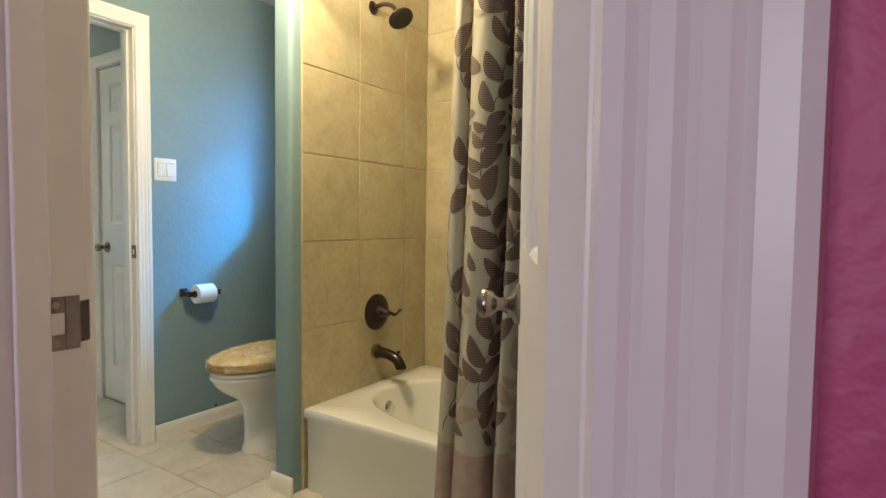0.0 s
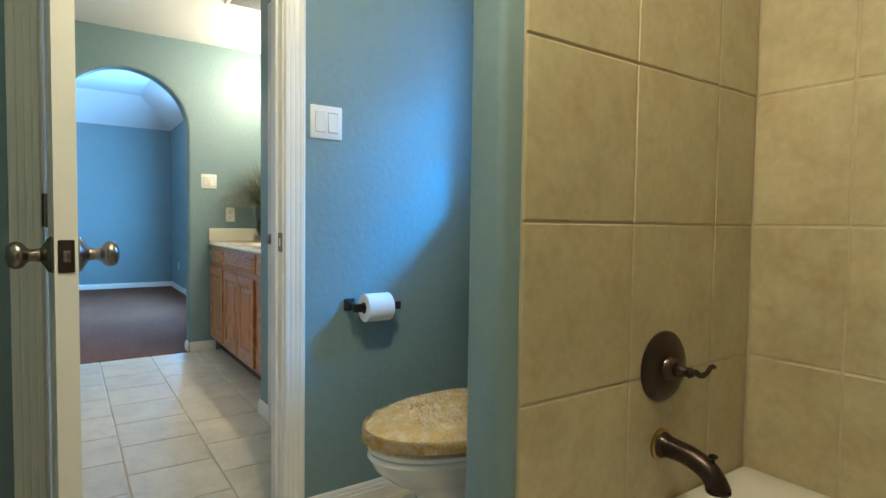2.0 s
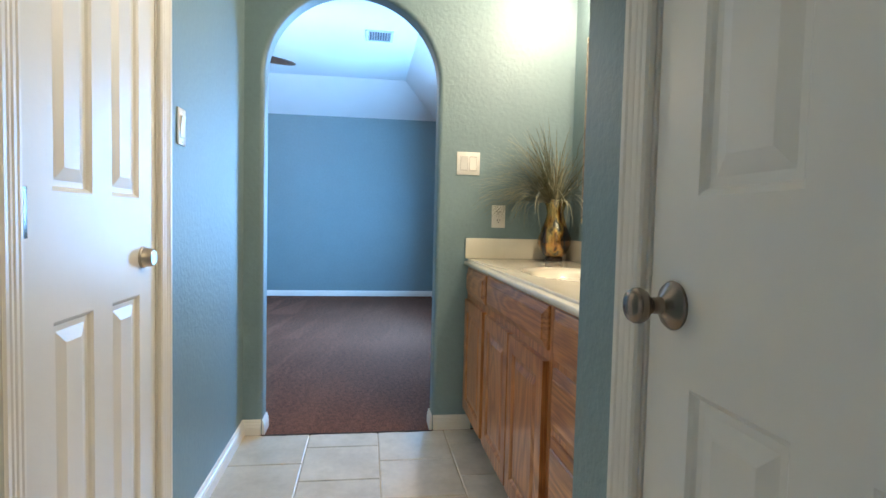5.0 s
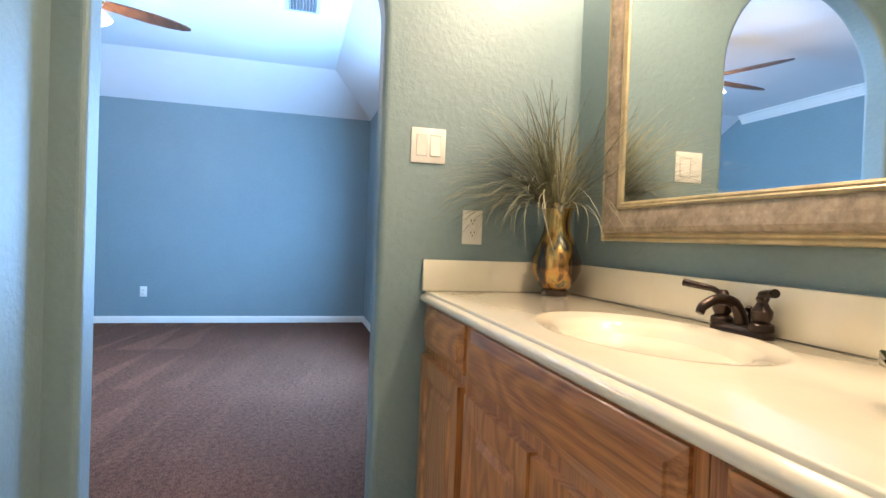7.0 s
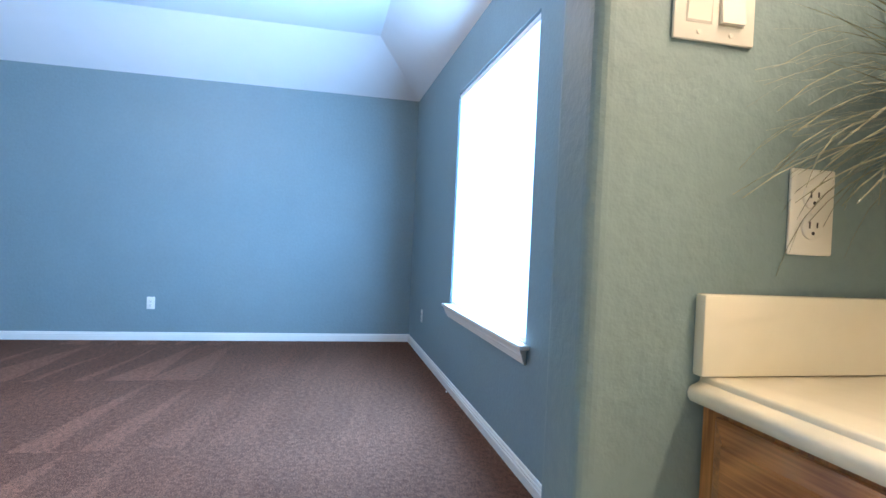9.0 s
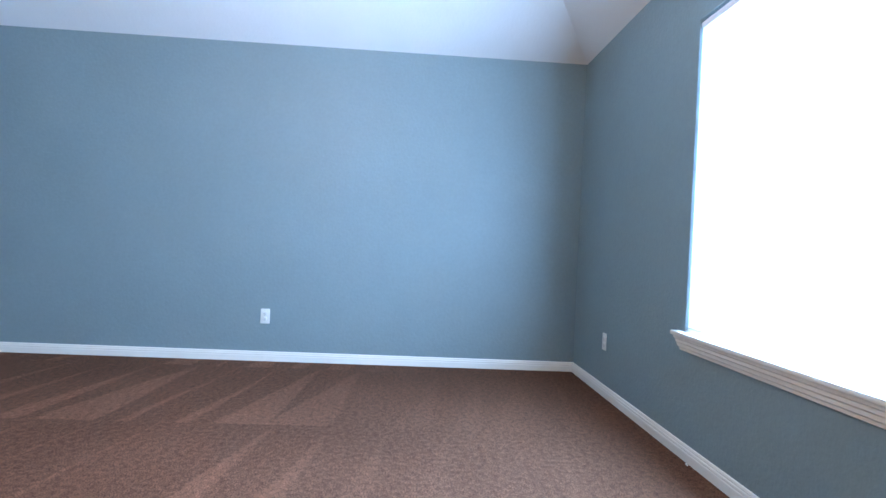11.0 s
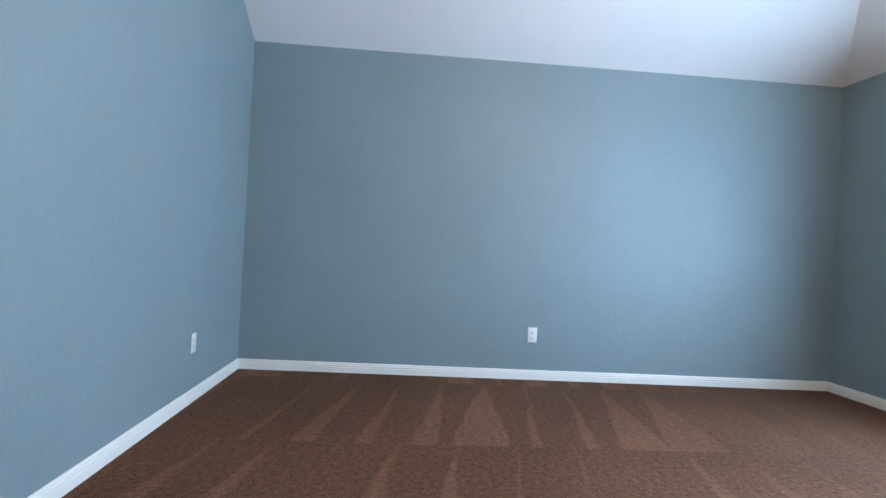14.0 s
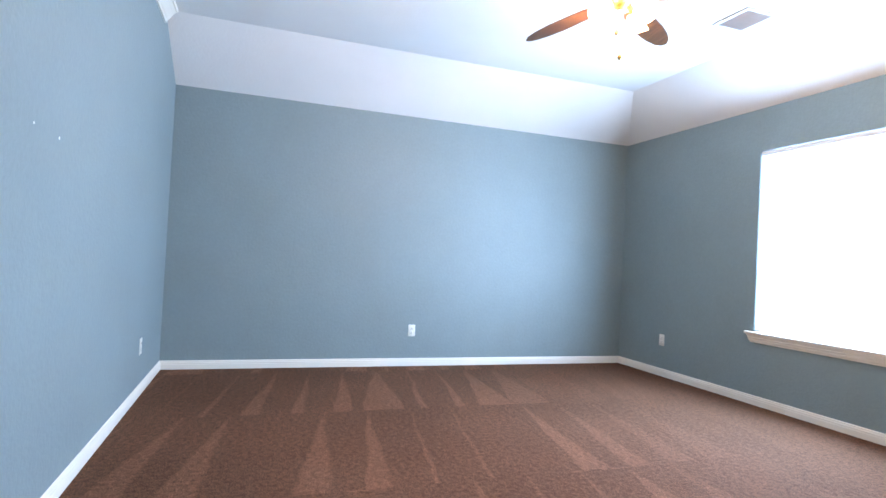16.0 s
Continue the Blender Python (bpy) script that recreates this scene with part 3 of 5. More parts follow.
wall("wall_jog", [(ARCH_BED, 0.0, 0, BED_E, 0.11, FLAT + 0.05)])
wall("wall_bath_south", [(ARCH_BATH, BATH_S - 0.11, 0, -4.521, BATH_S, BATH_C + 0.05), (-3.867, BATH_S - 0.11, 0, WC_BACK, BATH_S, BATH_C + 0.05), (-4.521, BATH_S - 0.11, 2.06, -3.867, BATH_S, BATH_C + 0.05)])
wall("wall_linen_back", [(-4.9, 0.30, 0, -3.8, 0.36, BATH_C)])
wall("wall_vanity_north", [(ARCH_BATH, BATH_N, 0, WC_BACK, BATH_N + 0.25, BATH_C + 0.05)])
wall("wall_vanity_side", [(VAN_E, CLOSET_Y + 0.11, 0, VAN_E + 0.11, BATH_N, BATH_C + 0.05)])
wall("wall_closet_front", [(VAN_E, CLOSET_Y, 0, -3.645, CLOSET_Y + 0.11, BATH_C + 0.05), (-2.955, CLOSET_Y, 0, WC_BACK, CLOSET_Y + 0.11, BATH_C + 0.05), (-3.645, CLOSET_Y, 2.06, -2.955, CLOSET_Y + 0.11, BATH_C + 0.05)])
DY0, DY1 = 0.862, 1.502
wall("wall_toilet", [(WC_BACK, ENTRY_N, 0, WC_X, DY0 - 0.018, BATH_C + 0.05), (WC_BACK, DY1 + 0.018, 0, WC_X, BATH_N + 0.25, BATH_C + 0.05), (WC_BACK, DY0 - 0.018, 2.068, WC_X, DY1 + 0.018, BATH_C + 0.05)])
tx0, tx1, tz0, tz1 = -2.545, -1.955, 1.218, 2.10
wall("wall_toilet_north", [(WC_X, WC_N, 0, tx0, WC_N + 0.15, BATH_C + 0.05), (tx1, WC_N, 0, STUB_W, WC_N + 0.15, BATH_C + 0.05), (tx0, WC_N, 0, tx1, WC_N + 0.15, tz0), (tx0, WC_N, tz1, tx1, WC_N + 0.15, BATH_C + 0.05)])


def stub_wall():
    r, pts = 0.020, []
    for cx, cy, a0 in ((STUB_E - r, STUB_Y + r, -90), (STUB_W + r, STUB_Y + r, 180)):
        for k in range(6):
            a = radians(a0 + 90 * k / 5)
            pts.append((cx + r * math.cos(a), cy + r * math.sin(a)))
    order = pts[6:] + pts[:6]
    order += [(STUB_E, 2.68), (STUB_W, 2.68)]
    bm = loft([[(x, y, z) for x, y in order] for z in (0.0, BATH_C + 0.05)])
    return structure("wall_stub", bm, TEAL, "teal painted wall end between toilet and bathtub with rounded corners", "wall", smooth=True)


stub = stub_wall()
tub_north = wall("wall_tub_north", [(STUB_E, TUB_N + 0.008, 0, TUB_E + WT, TUB_N + 0.13, BATH_C + 0.05)])
wall("wall_tub_east", [(TUB_E, ENTRY_N, 0, TUB_E + WT, TUB_N + 0.008, BATH_C + 0.05)])
EX0, EX1 = -0.712, -0.050
mid_y = (ENTRY_N + ENTRY_S) / 2
for nm, ya, yb, mm, lab in (("wall_entry_bath", mid_y, ENTRY_N, TEAL, "teal painted wall beside the entry door"), ("wall_entry_room", ENTRY_S, mid_y, PINK, "pink painted wall beside the bathroom door")):
    wall(nm, [(-2.9, ya, 0, EX0 - 0.018, yb, 2.48), (EX1 + 0.018, ya, 0, 1.6, yb, 2.48), (EX0 - 0.018, ya, 2.068, EX1 + 0.018, yb, 2.48)], mm, lab)
wall("wall_room_west", [(-2.9, -2.5, 0, -2.78, ENTRY_S, 2.48)], PINK, "pink painted bedroom wall")
wall("wall_room_east", [(1.48, -2.5, 0, 1.6, ENTRY_S, 2.48)], PINK, "pink painted bedroom wall")
# out of view; the opening is assumed, to go with the added lamp
wall("wall_room_south", [(-2.9, -2.62, 0, -1.05, -2.5, 2.48), (0.25, -2.62, 0, 1.6, -2.5, 2.48), (-1.05, -2.62, 0, 0.25, -2.5, 0.85), (-1.05, -2.62, 2.15, 0.25, -2.5, 2.48)], PINK, "unseen pink painted bedroom wall with an assumed window")

# ceilings
bm = bmesh.new()
A, B, C, D = (FAR_X, BED_S, PLATE), (FAR_X, BED_N, PLATE), (SLOPE_FAR, SLOPE_N, FLAT), (SLOPE_FAR, BED_S, FLAT)
E_, F_, G_, H_ = (ARCH_BED, BED_N, PLATE), (ARCH_BED, SLOPE_N, FLAT), (BED_E, 0.0, FLAT), (BED_E, BED_S, FLAT)
I_ = (ARCH_BED, 0.0, FLAT)
top = 0.06
for poly in ((A, B, C, D), (B, E_, F_, C), (D, C, F_, I_, G_, H_)):
    lo = [bm.verts.new(p) for p in poly]
    hi = [bm.verts.new((p[0], p[1], p[2] + top)) for p in poly]
    bm.faces.new(lo)
    bm.faces.new(hi)
    for i in range(len(poly)):
        j = (i + 1) % len(poly)
        bm.faces.new((lo[i], lo[j], hi[j], hi[i]))
structure("ceiling", bm, CEIL, "white textured tray ceiling with sloped sides over the bedroom", "ceiling")
structure("ceiling_bathroom", box(ARCH_BATH, ENTRY_N - 0.12, BATH_C, TUB_E + WT, 2.66, BATH_C + 0.06), CEIL, "white textured flat bathroom ceiling", "ceiling")
structure("ceiling_room", box(-2.9, -2.62, 2.44, 1.6, ENTRY_N - 0.12, 2.50), CEIL, "white flat ceiling of the pink room", "ceiling")

# floors
structure("floor_carpet", box(FAR_X - WT, BED_S - WT, -0.06, -5.592, BED_N + 0.05, 0.0, 0.0), CARPET, "brown cut-pile carpet with vacuum marks", "carpet")
structure("floor_carpet_jog", box(-5.592, BED_S - WT, -0.06, BED_E + WT, 0.06, 0.0), CARPET, "brown cut-pile carpet with vacuum marks", "carpet")
structure("floor_room", box(-2.9, -2.62, -0.06, 1.6, ENTRY_S + 0.03, 0.0), CARPET, "brown cut-pile carpet of the pink room", "carpet")
bm = bmesh.new()
rows_ = []
for i in range(41):
    y = 0.868 + 0.834 * i / 40
    j = 0.004 * noise.noise((y * 22, 0, 0))
    rows_.append([(-5.592, y, 0.001), (-5.580 + j, y, 0.004 + j * 0.5), (-5.576 + j, y, -0.002), (-5.576 + j, y, -0.02)])
structure("carpet_edge", loft(rows_, False, False), CARPET_EDGE, "dark frayed cut edge of the brown carpet at the archway", "carpet edge")
floor = structure("floor", box(-5.592, ENTRY_S + 0.03, -0.07, TUB_E + WT, 2.66, -0.004), GROUT, "cream ceramic tile floor with grey-beige grout", "floor")

# skirting
for p, q, o in (((FAR_X, BED_S), (FAR_X, BED_N), (1, 0)), ((FAR_X, BED_N), (ARCH_BED, BED_N), (0, -1)), ((FAR_X, BED_S), (BED_E, BED_S), (0, 1)), ((ARCH_BED, 0.0), (ARCH_BED, 0.846), (-1, 0)), ((ARCH_BED, 1.724), (ARCH_BED, BED_N), (-1, 0)), ((ARCH_BED - 0.012, 0.0), (BED_E, 0.0), (0, -1)), ((BED_E, BED_S), (BED_E, 0.0), (-1, 0)),
                ((ARCH_BATH, BATH_S), (ARCH_BATH, 0.862), (1, 0)), ((ARCH_BATH, 1.708), (ARCH_BATH, 1.90), (1, 0)), ((ARCH_BED + 0.01, 0.868), (ARCH_BATH + 0.012, 0.868), (0, 1)), ((ARCH_BED + 0.01, 1.702), (ARCH_BATH + 0.012, 1.702), (0, -1)),
                ((ARCH_BATH, BATH_S), (-4.583, BATH_S), (0, 1)), ((-3.807, BATH_S), (WC_BACK, BATH_S), (0, 1)), ((VAN_E - 0.012, CLOSET_Y), (-3.705, CLOSET_Y), (0, -1)), ((VAN_E, CLOSET_Y), (VAN_E, 1.86), (-1, 0)),
                ((WC_X, 1.584), (WC_X, WC_N), (1, 0)), ((WC_X, ENTRY_N), (WC_X, 0.78), (1, 0)), ((WC_X, WC_N), (STUB_W, WC_N), (0, -1)), ((STUB_W, STUB_Y), (STUB_W, WC_N), (-1, 0)), ((STUB_W - 0.012, STUB_Y), (STUB_E + 0.012, STUB_Y), (0, -1)), ((WC_X, ENTRY_N), (EX0 - 0.08, ENTRY_N), (0, 1))):
    baseboard(p, q, o)

# crown moulding on the bedroom's south wall
prof = [(0.0, -0.105), (0.012, -0.105), (0.014, -0.092), (0.026, -0.078), (0.052, -0.040), (0.070, -0.018), (0.082, -0.014), (0.086, 0.0), (0.0, 0.0)]
structure("trim_crown", loft([[(x, BED_S + d, FLAT + z) for d, z in prof] for x in (SLOPE_FAR + 0.02, BED_E)]), TRIM, "white crown moulding between wall and ceiling", "crown moulding")

# door casings and jambs
m_wc = wall_frame((WC_X, 0, 0), (0, 1, 0), (1, 0, 0))
m_wcb = wall_frame((WC_BACK, 0, 0), (0, 1, 0), (-1, 0, 0))
m_lin = wall_frame((0, BATH_S, 0), (1, 0, 0), (0, 1, 0))
m_clo = wall_frame((0, CLOSET_Y, 0), (1, 0, 0), (0, -1, 0))
m_ein = wall_frame((0, ENTRY_N, 0), (1, 0, 0), (0, 1, 0))
m_eout = wall_frame((0, ENTRY_S, 0), (1, 0, 0), (0, -1, 0))
for m, a, b, h in ((m_wc, DY0, DY1, 2.05), (m_wcb, DY0, DY1, 2.05), (m_lin, -4.503, -3.885, 2.042), (m_clo, -3.627, -2.973, 2.042), (m_ein, EX0, EX1, 2.05), (m_eout, EX0, EX1, 2.05)):
    casing(m, a, b, h)


def jambs(m, a, b, h, depth, stop):
    """Lining boards of an opening; d runs from the face into the wall (negative)."""
    bm = bmesh.new()
    for x0, x1, z0, z1 in ((a - 0.017, a, 0, h), (b, b + 0.017, 0, h), (a - 0.017, b + 0.017, h, h + 0.017)):
        box(x0, -depth + 0.001, z0, x1, -0.001, z1, 0.001, bm)
    for x0, x1, z0, z1 in ((a, a + 0.010, 0, h), (b - 0.010, b, 0, h), (a + 0.010, b - 0.010, h - 0.010, h)):
        box(x0, stop - 0.035, z0, x1, stop, z1, 0.002, bm)
    bm.transform(m)
    structure("trim", bm, TRIM, "white painted door jamb with a stop strip", "door jamb")


jambs(m_wc, DY0, DY1, 2.05, 0.12, -0.040)
jambs(m_lin, -4.503, -3.885, 2.042, 0.11, -0.042)
jambs(m_clo, -3.627, -2.973, 2.042, 0.11, -0.048)
jambs(m_ein, EX0, EX1, 2.05, 0.12, -0.042)

# doors
door("door_toilet", pose(-2.712, 0.868, 0, 0, 0, 2.0), 0.64, 2.04, "white six-panel door standing open into the toilet room", 0.972, hinge_front=False)
door("door_entry", pose(-0.078, 0.402, 0, 0, 0, 116.8), 0.61, 2.04, "white six-panel door standing open beside the shower curtain", 1.005, hinge_front=False)
linen = door("door_linen", pose(-3.889, BATH_S - 0.004, 0, 0, 0, 180), 0.610, 2.035, "white six-panel linen closet door, closed", 0.948, sides=(-1,), hinge_front=False, latch=False, backset=0.085, lock=True)
door("door_closet", pose(-2.978, CLOSET_Y + 0.039, 0, 0, 0, 180), 0.645, 2.035, "white six-panel closet door beside the vanity, closed", 0.955, sides=(1,), latch=False)


def strike_plate(m, lip):
    """A metal strike plate let into a jamb: x along its width, y out of the jamb."""
    sp = thing("strike_plate", m, "dark steel strike plate screwed to the white door jamb", "strike plate", "strike plates")
    bm = bmesh.new()
    for b in ((-0.020, 0, -0.032, 0.004, 0.0022, -0.013), (-0.020, 0, 0.013, 0.004, 0.0022, 0.032), (-0.020, 0, -0.013, -0.013, 0.0022, 0.013), (0.004, 0, -0.032, 0.020, 0.0022, 0.032)):
        box(*b, bevel=0.0006, bm=bm)
    part("plate", bm, PLATE_STEEL, sp, smooth=False)
    if lip:
        part("lip", loft([[(0.020 + 0.016 * s, 0.0022 - 0.010 * s * s + dy, z) for z in (-0.025, 0.025)] for s, dy in ((0, 0), (0.5, 0), (1, 0), (1, -0.002), (0.5, -0.002), (0, -0.002))], False, False), PLATE_STEEL, sp)
    part("bolt_hole", box(-0.0125, 0.0004, -0.0125, 0.0035, 0.0012, 0.0125), TRIM, sp, smooth=False)
    for z in (-0.0225, 0.0225):
        part("screw", turned([(0.0045, 0.001), (0.0045, 0.0030), (0.002, 0.0034)], pose(-0.006, 0, z, -90), 12), NICKEL, sp)
    return sp


strike_plate(wall_frame((EX0, 0.366, 1.010), (0, 1, 0), (1, 0, 0)), 1)
strike_plate(wall_frame((-2.730, DY1, 0.970), (1, 0, 0), (0, -1, 0)), 0)


# ---- windows ----
def window_unit(name, x0, x1, y, z0, z1, label):
    """A window set in a drywall opening of a north wall: frame, sash rail, panes, stool and apron."""
    w = thing(name, pose((x0 + x1) / 2, y, z0), label, "window", kind="structure")
    hw, h = (x1 - x0) / 2, z1 - z0
    bm = bmesh.new()
    for b in ((-hw, 0.125, 0, -hw + 0.04, 0.150, h), (hw - 0.04, 0.125, 0, hw, 0.150, h), (-hw + 0.04, 0.125, 0, hw - 0.04, 0.150, 0.045), (-hw + 0.04, 0.125, h - 0.04, hw - 0.04, 0.150, h)):
        box(*b, bevel=0.003, bm=bm)
    part("window_frame", bm, TRIM, w, smooth=False)
    part("sash_rail", box(-hw + 0.04, 0.128, h / 2 - 0.02, hw - 0.04, 0.147, h / 2 + 0.02, 0.003), TRIM, w)
    for za, zb in ((0.045, h / 2 - 0.02), (h / 2 + 0.02, h - 0.04)):
        pane = part("pane", box(-hw + 0.04, 0.136, za, hw - 0.04, 0.140, zb), GLASS, w, "clear window pane", smooth=False)
        pane.visible_shadow = False
    part("window_sill", box(-hw - 0.055, -0.050, -0.022, hw + 0.055, 0.0, 0.0, 0.006), TRIM, w, "white wooden stool")
    part("inner_sill", box(-hw, 0.0, -0.02, hw, 0.124, 0.003, 0.001), TRIM, w)
    pr = [(0.0, -0.022), (0.040, -0.022), (0.038, -0.034), (0.030, -0.040), (0.030, -0.052), (0.024, -0.058), (0.022, -0.072), (0.014, -0.078), (0.012, -0.090), (0.0, -0.092)]
    part("apron", loft([[(s * (hw + 0.040 - (0.040 - d) * 0.6), -d, z) for d, z in pr] for s in (-1, 1)]), TRIM, w, "moulded white apron under the stool", smooth=False)
    return w


window_unit("window_1", wx0, wx1, BED_N, wz0, wz1, "tall white-framed bedroom window full of bright daylight")
window_unit("window_2", tx0, tx1, WC_N, tz0, tz1, "small white-framed window above the toilet")
# assumed window, never in view, framing the added pink room lamp
w3 = thing("assumed_window", pose(-0.4, -2.5, 0.85), "assumed white-framed window of the pink room, never in view", "window", kind="structure")
bm = bmesh.new()
for b in ((-0.65, -0.11, 0, -0.60, -0.07, 1.3), (0.60, -0.11, 0, 0.65, -0.07, 1.3), (-0.60, -0.11, 0, 0.60, -0.07, 0.05), (-0.60, -0.11, 1.25, 0.60, -0.07, 1.3)):
    box(*b, bevel=0.003, bm=bm)
part("window_frame", bm, TRIM, w3, smooth=False)


def shade():
    """A closed white roller shade that lets the daylight glow through."""
    m = bpy.data.materials.new("shade_cloth")
    m.use_nodes = True
    nt = m.node_tree
    tr = nt.nodes.new("ShaderNodeBsdfTranslucent")
    tr.inputs["Color"].default_value = (0.95, 0.97, 1.0, 1)
    df = nt.nodes["Principled BSDF"]
    df.inputs["Base Color"].default_value, df.inputs["Roughness"].default_value = (0.85, 0.86, 0.88, 1), 0.8
    mx = nt.nodes.new("ShaderNodeMixShader")
    mx.inputs[0].default_value = 0.65
    nt.links.new(df.outputs[0], mx.inputs[1])
    nt.links.new(tr.outputs[0], mx.inputs[2])
    nt.links.new(mx.outputs[0], nt.nodes["Material Output"].inputs["Surface"])
    rs = thing("roller_shade", pose((wx0 + wx1) / 2, BED_N + 0.014, 0), "closed white roller shade glowing in the bedroom window", "window shade")
    hw = (wx1 - wx0) / 2
    part("fabric", box(-hw + 0.004, -0.001, wz0 + 0.020, hw - 0.004, 0.001, wz1 - 0.03), m, rs, smooth=False)
    part("roller", tube([(-hw + 0.004, 0.012, wz1 - 0.024), (hw - 0.004, 0.012, wz1 - 0.024)], 0.020, 16), BLIND, rs)
    part("hem_bar", box(-hw + 0.004, -0.005, wz0 + 0.006, hw - 0.004, 0.005, wz0 + 0.022, 0.003), BLIND, rs)


shade()
glare = glow("bright_sky", (0.80, 0.94, 1.0), 5.0)
structure("backdrop", box(-3.6, WC_N + 1.2, 0.2, -0.9, WC_N + 1.22, 4.2), glare, "bright hazy sky outside the toilet window", "sky")


def slat_material():
    """Thin white vinyl that lets some daylight through."""
    m = bpy.data.materials.new("blind_slat")
    m.use_nodes = True
    nt = m.node_tree
    df = nt.nodes["Principled BSDF"]
    df.inputs["Base Color"].default_value, df.inputs["Roughness"].default_value = (0.82, 0.83, 0.82, 1), 0.4
    tr = nt.nodes.new("ShaderNodeBsdfTranslucent")
    tr.inputs["Color"].default_value = (0.86, 0.90, 0.90, 1)
    mx = nt.nodes.new("ShaderNodeMixShader")
    mx.inputs[0].default_value = 0.28
    nt.links.new(df.outputs[0], mx.inputs[1])
    nt.links.new(tr.outputs[0], mx.inputs[2])
    nt.links.new(mx.outputs[0], nt.nodes["Material Output"].inputs["Surface"])
    return m


SLAT = slat_material()


def blind():
    """Horizontal slats hung in the toilet window, half open."""
    hw, zt, zb = (tx1 - tx0) / 2 - 0.008, tz1 - 0.003, tz0 + 0.012
    bl = thing("window_blind", pose((tx0 + tx1) / 2, WC_N + 0.030, 0), "white slatted window blind, half open above the toilet", "window blind")
    part("headrail", box(-hw, -0.022, zt - 0.04, hw, 0.022, zt, 0.003), BLIND, bl)
    part("bottom_rail", box(-hw, -0.024, zb, hw, 0.024, zb + 0.018, 0.004), BLIND, bl)
    n, pitch = 18, 0.0435
    b = bmesh.new()
    rows = []
    for k in range(5):
        s = -0.025 + 0.0125 * k
        rows.append([(-hw, s, 0.0015 - 0.0022 * (k - 2) ** 2 / 4), (hw, s, 0.0015 - 0.0022 * (k - 2) ** 2 / 4)])
    loft(rows, False, False, b)
    loft([[(p[0], p[1], p[2] - 0.0024) for p in r] for r in rows], False, False, b)
    first = part("slat", b, SLAT, bl)
    first.matrix_local = pose(0, 0, zb + 0.046, 36)
    for i in range(1, n):
        z = zb + 0.046 + pitch * i
        if z > zt - 0.05:
            break
        o = new("slat", first.data)
        o.parent, o.matrix_local = bl, pose(0, 0, z, 36)
    for x in (-hw + 0.09, hw - 0.09):
        for y in (-0.026, 0.026):
            part("ladder_cord", tube([(x, y, zb), (x, y, zt)], 0.0011, 6), BLIND, bl)
    part("tilt_wand", tube([(-hw + 0.05, -0.034, zt - 0.03), (-hw + 0.052, -0.036, zb + 0.13)], 0.004, 8), BLIND, bl)
    part("cord_tassel", turned([(0.003, 0.03), (0.007, 0.022), (0.009, 0.0)], pose(-hw + 0.052, -0.036, zb + 0.10), 12), BLIND, bl)


blind()

# ---- bathtub and shower ----
tub = thing("bathtub", pose(-0.85, 2.09, 0), "white enamelled alcove bathtub with a plain apron", "bathtub")
N_ = 72


def rectangle(hx, ya, yb):
    """N_ points round a rectangle, its corners among them."""
    q = N_ // 4
    out = []
    for (xa, y_a), (xb, y_b) in (((hx, ya), (hx, yb)), ((hx, yb), (-hx, yb)), ((-hx, yb), (-hx, ya)), ((-hx, ya), (hx, ya))):
        out += [(xa + (xb - xa) * k / q, y_a + (y_b - y_a) * k / q) for k in range(q)]
    return out


def rect_ring(hx, hy, z):
    return [(x, y, z) for x, y in rectangle(hx, -hy, hy)]


def super_ring(a_, b_, z, e=2.6):
    out = []
    for x, y in rectangle(HX, -HY, HY):
        a = math.atan2(y / HY, x / HX)
        c, s = math.cos(a), math.sin(a)
        k = (abs(c) ** e + abs(s) ** e) ** (-1 / e)
        out.append((a_ * k * c, b_ * k * s, z))
    return out


HX, HY, RIM = 0.848, 0.438, 0.352
rings = [rect_ring(HX - 0.012, HY - 0.012, 0.0), rect_ring(HX - 0.010, HY - 0.010, 0.30), rect_ring(HX, HY, 0.315), rect_ring(HX, HY, RIM - 0.012), rect_ring(HX - 0.004, HY - 0.004, RIM - 0.003), rect_ring(HX - 0.012, HY - 0.012, RIM),
         super_ring(0.765, 0.352, RIM), super_ring(0.752, 0.340, RIM - 0.004), super_ring(0.742, 0.330, RIM - 0.018), super_ring(0.715, 0.300, 0.24), super_ring(0.680, 0.275, 0.14), super_ring(0.640, 0.245, 0.085), super_ring(0.56, 0.19, 0.065), super_ring(0.20, 0.06, 0.062)]
part("basin", loft(rings, True, True), PORCELAIN, tub)
part("overflow_plate", turned([(0.033, 0), (0.034, 0.006), (0.028, 0.011), (0.006, 0.013)], pose(-0.722, -0.03, 0.262, 0, 76, 0), 24), CHROME, tub, "round chrome overflow plate")
part("drain", turned([(0.030, 0), (0.030, 0.003), (0.02, 0.004)], pose(-0.50, 0, 0.066), 20), CHROME, tub, "chrome drain")

shower = thing("shower", pose(TILE_X, 2.08, 2.13), "oil-rubbed bronze shower head on a bent arm", "shower head")
part("flange", turned([(0.030, 0), (0.029, 0.006), (0.016, 0.012)], pose(0, 0, 0, 0, 90), 24), BRONZE, shower)
part("arm", tube(smooth_path([(0.005, 0, 0), (0.06, 0, 0.004), (0.11, 0, -0.012), (0.145, -0.004, -0.045)]), 0.0105, 12), BRONZE, shower)
head = part("head", turned([(0.012, 0.055), (0.017, 0.045), (0.016, 0.036), (0.028, 0.026), (0.052, 0.014), (0.058, 0.006), (0.057, 0.0), (0.050, -0.003)], look((0.172, -0.006, -0.086), (0.115, 0.006, 0.0)) @ pose(0, 0, 0, 180), 28), BRONZE, shower)
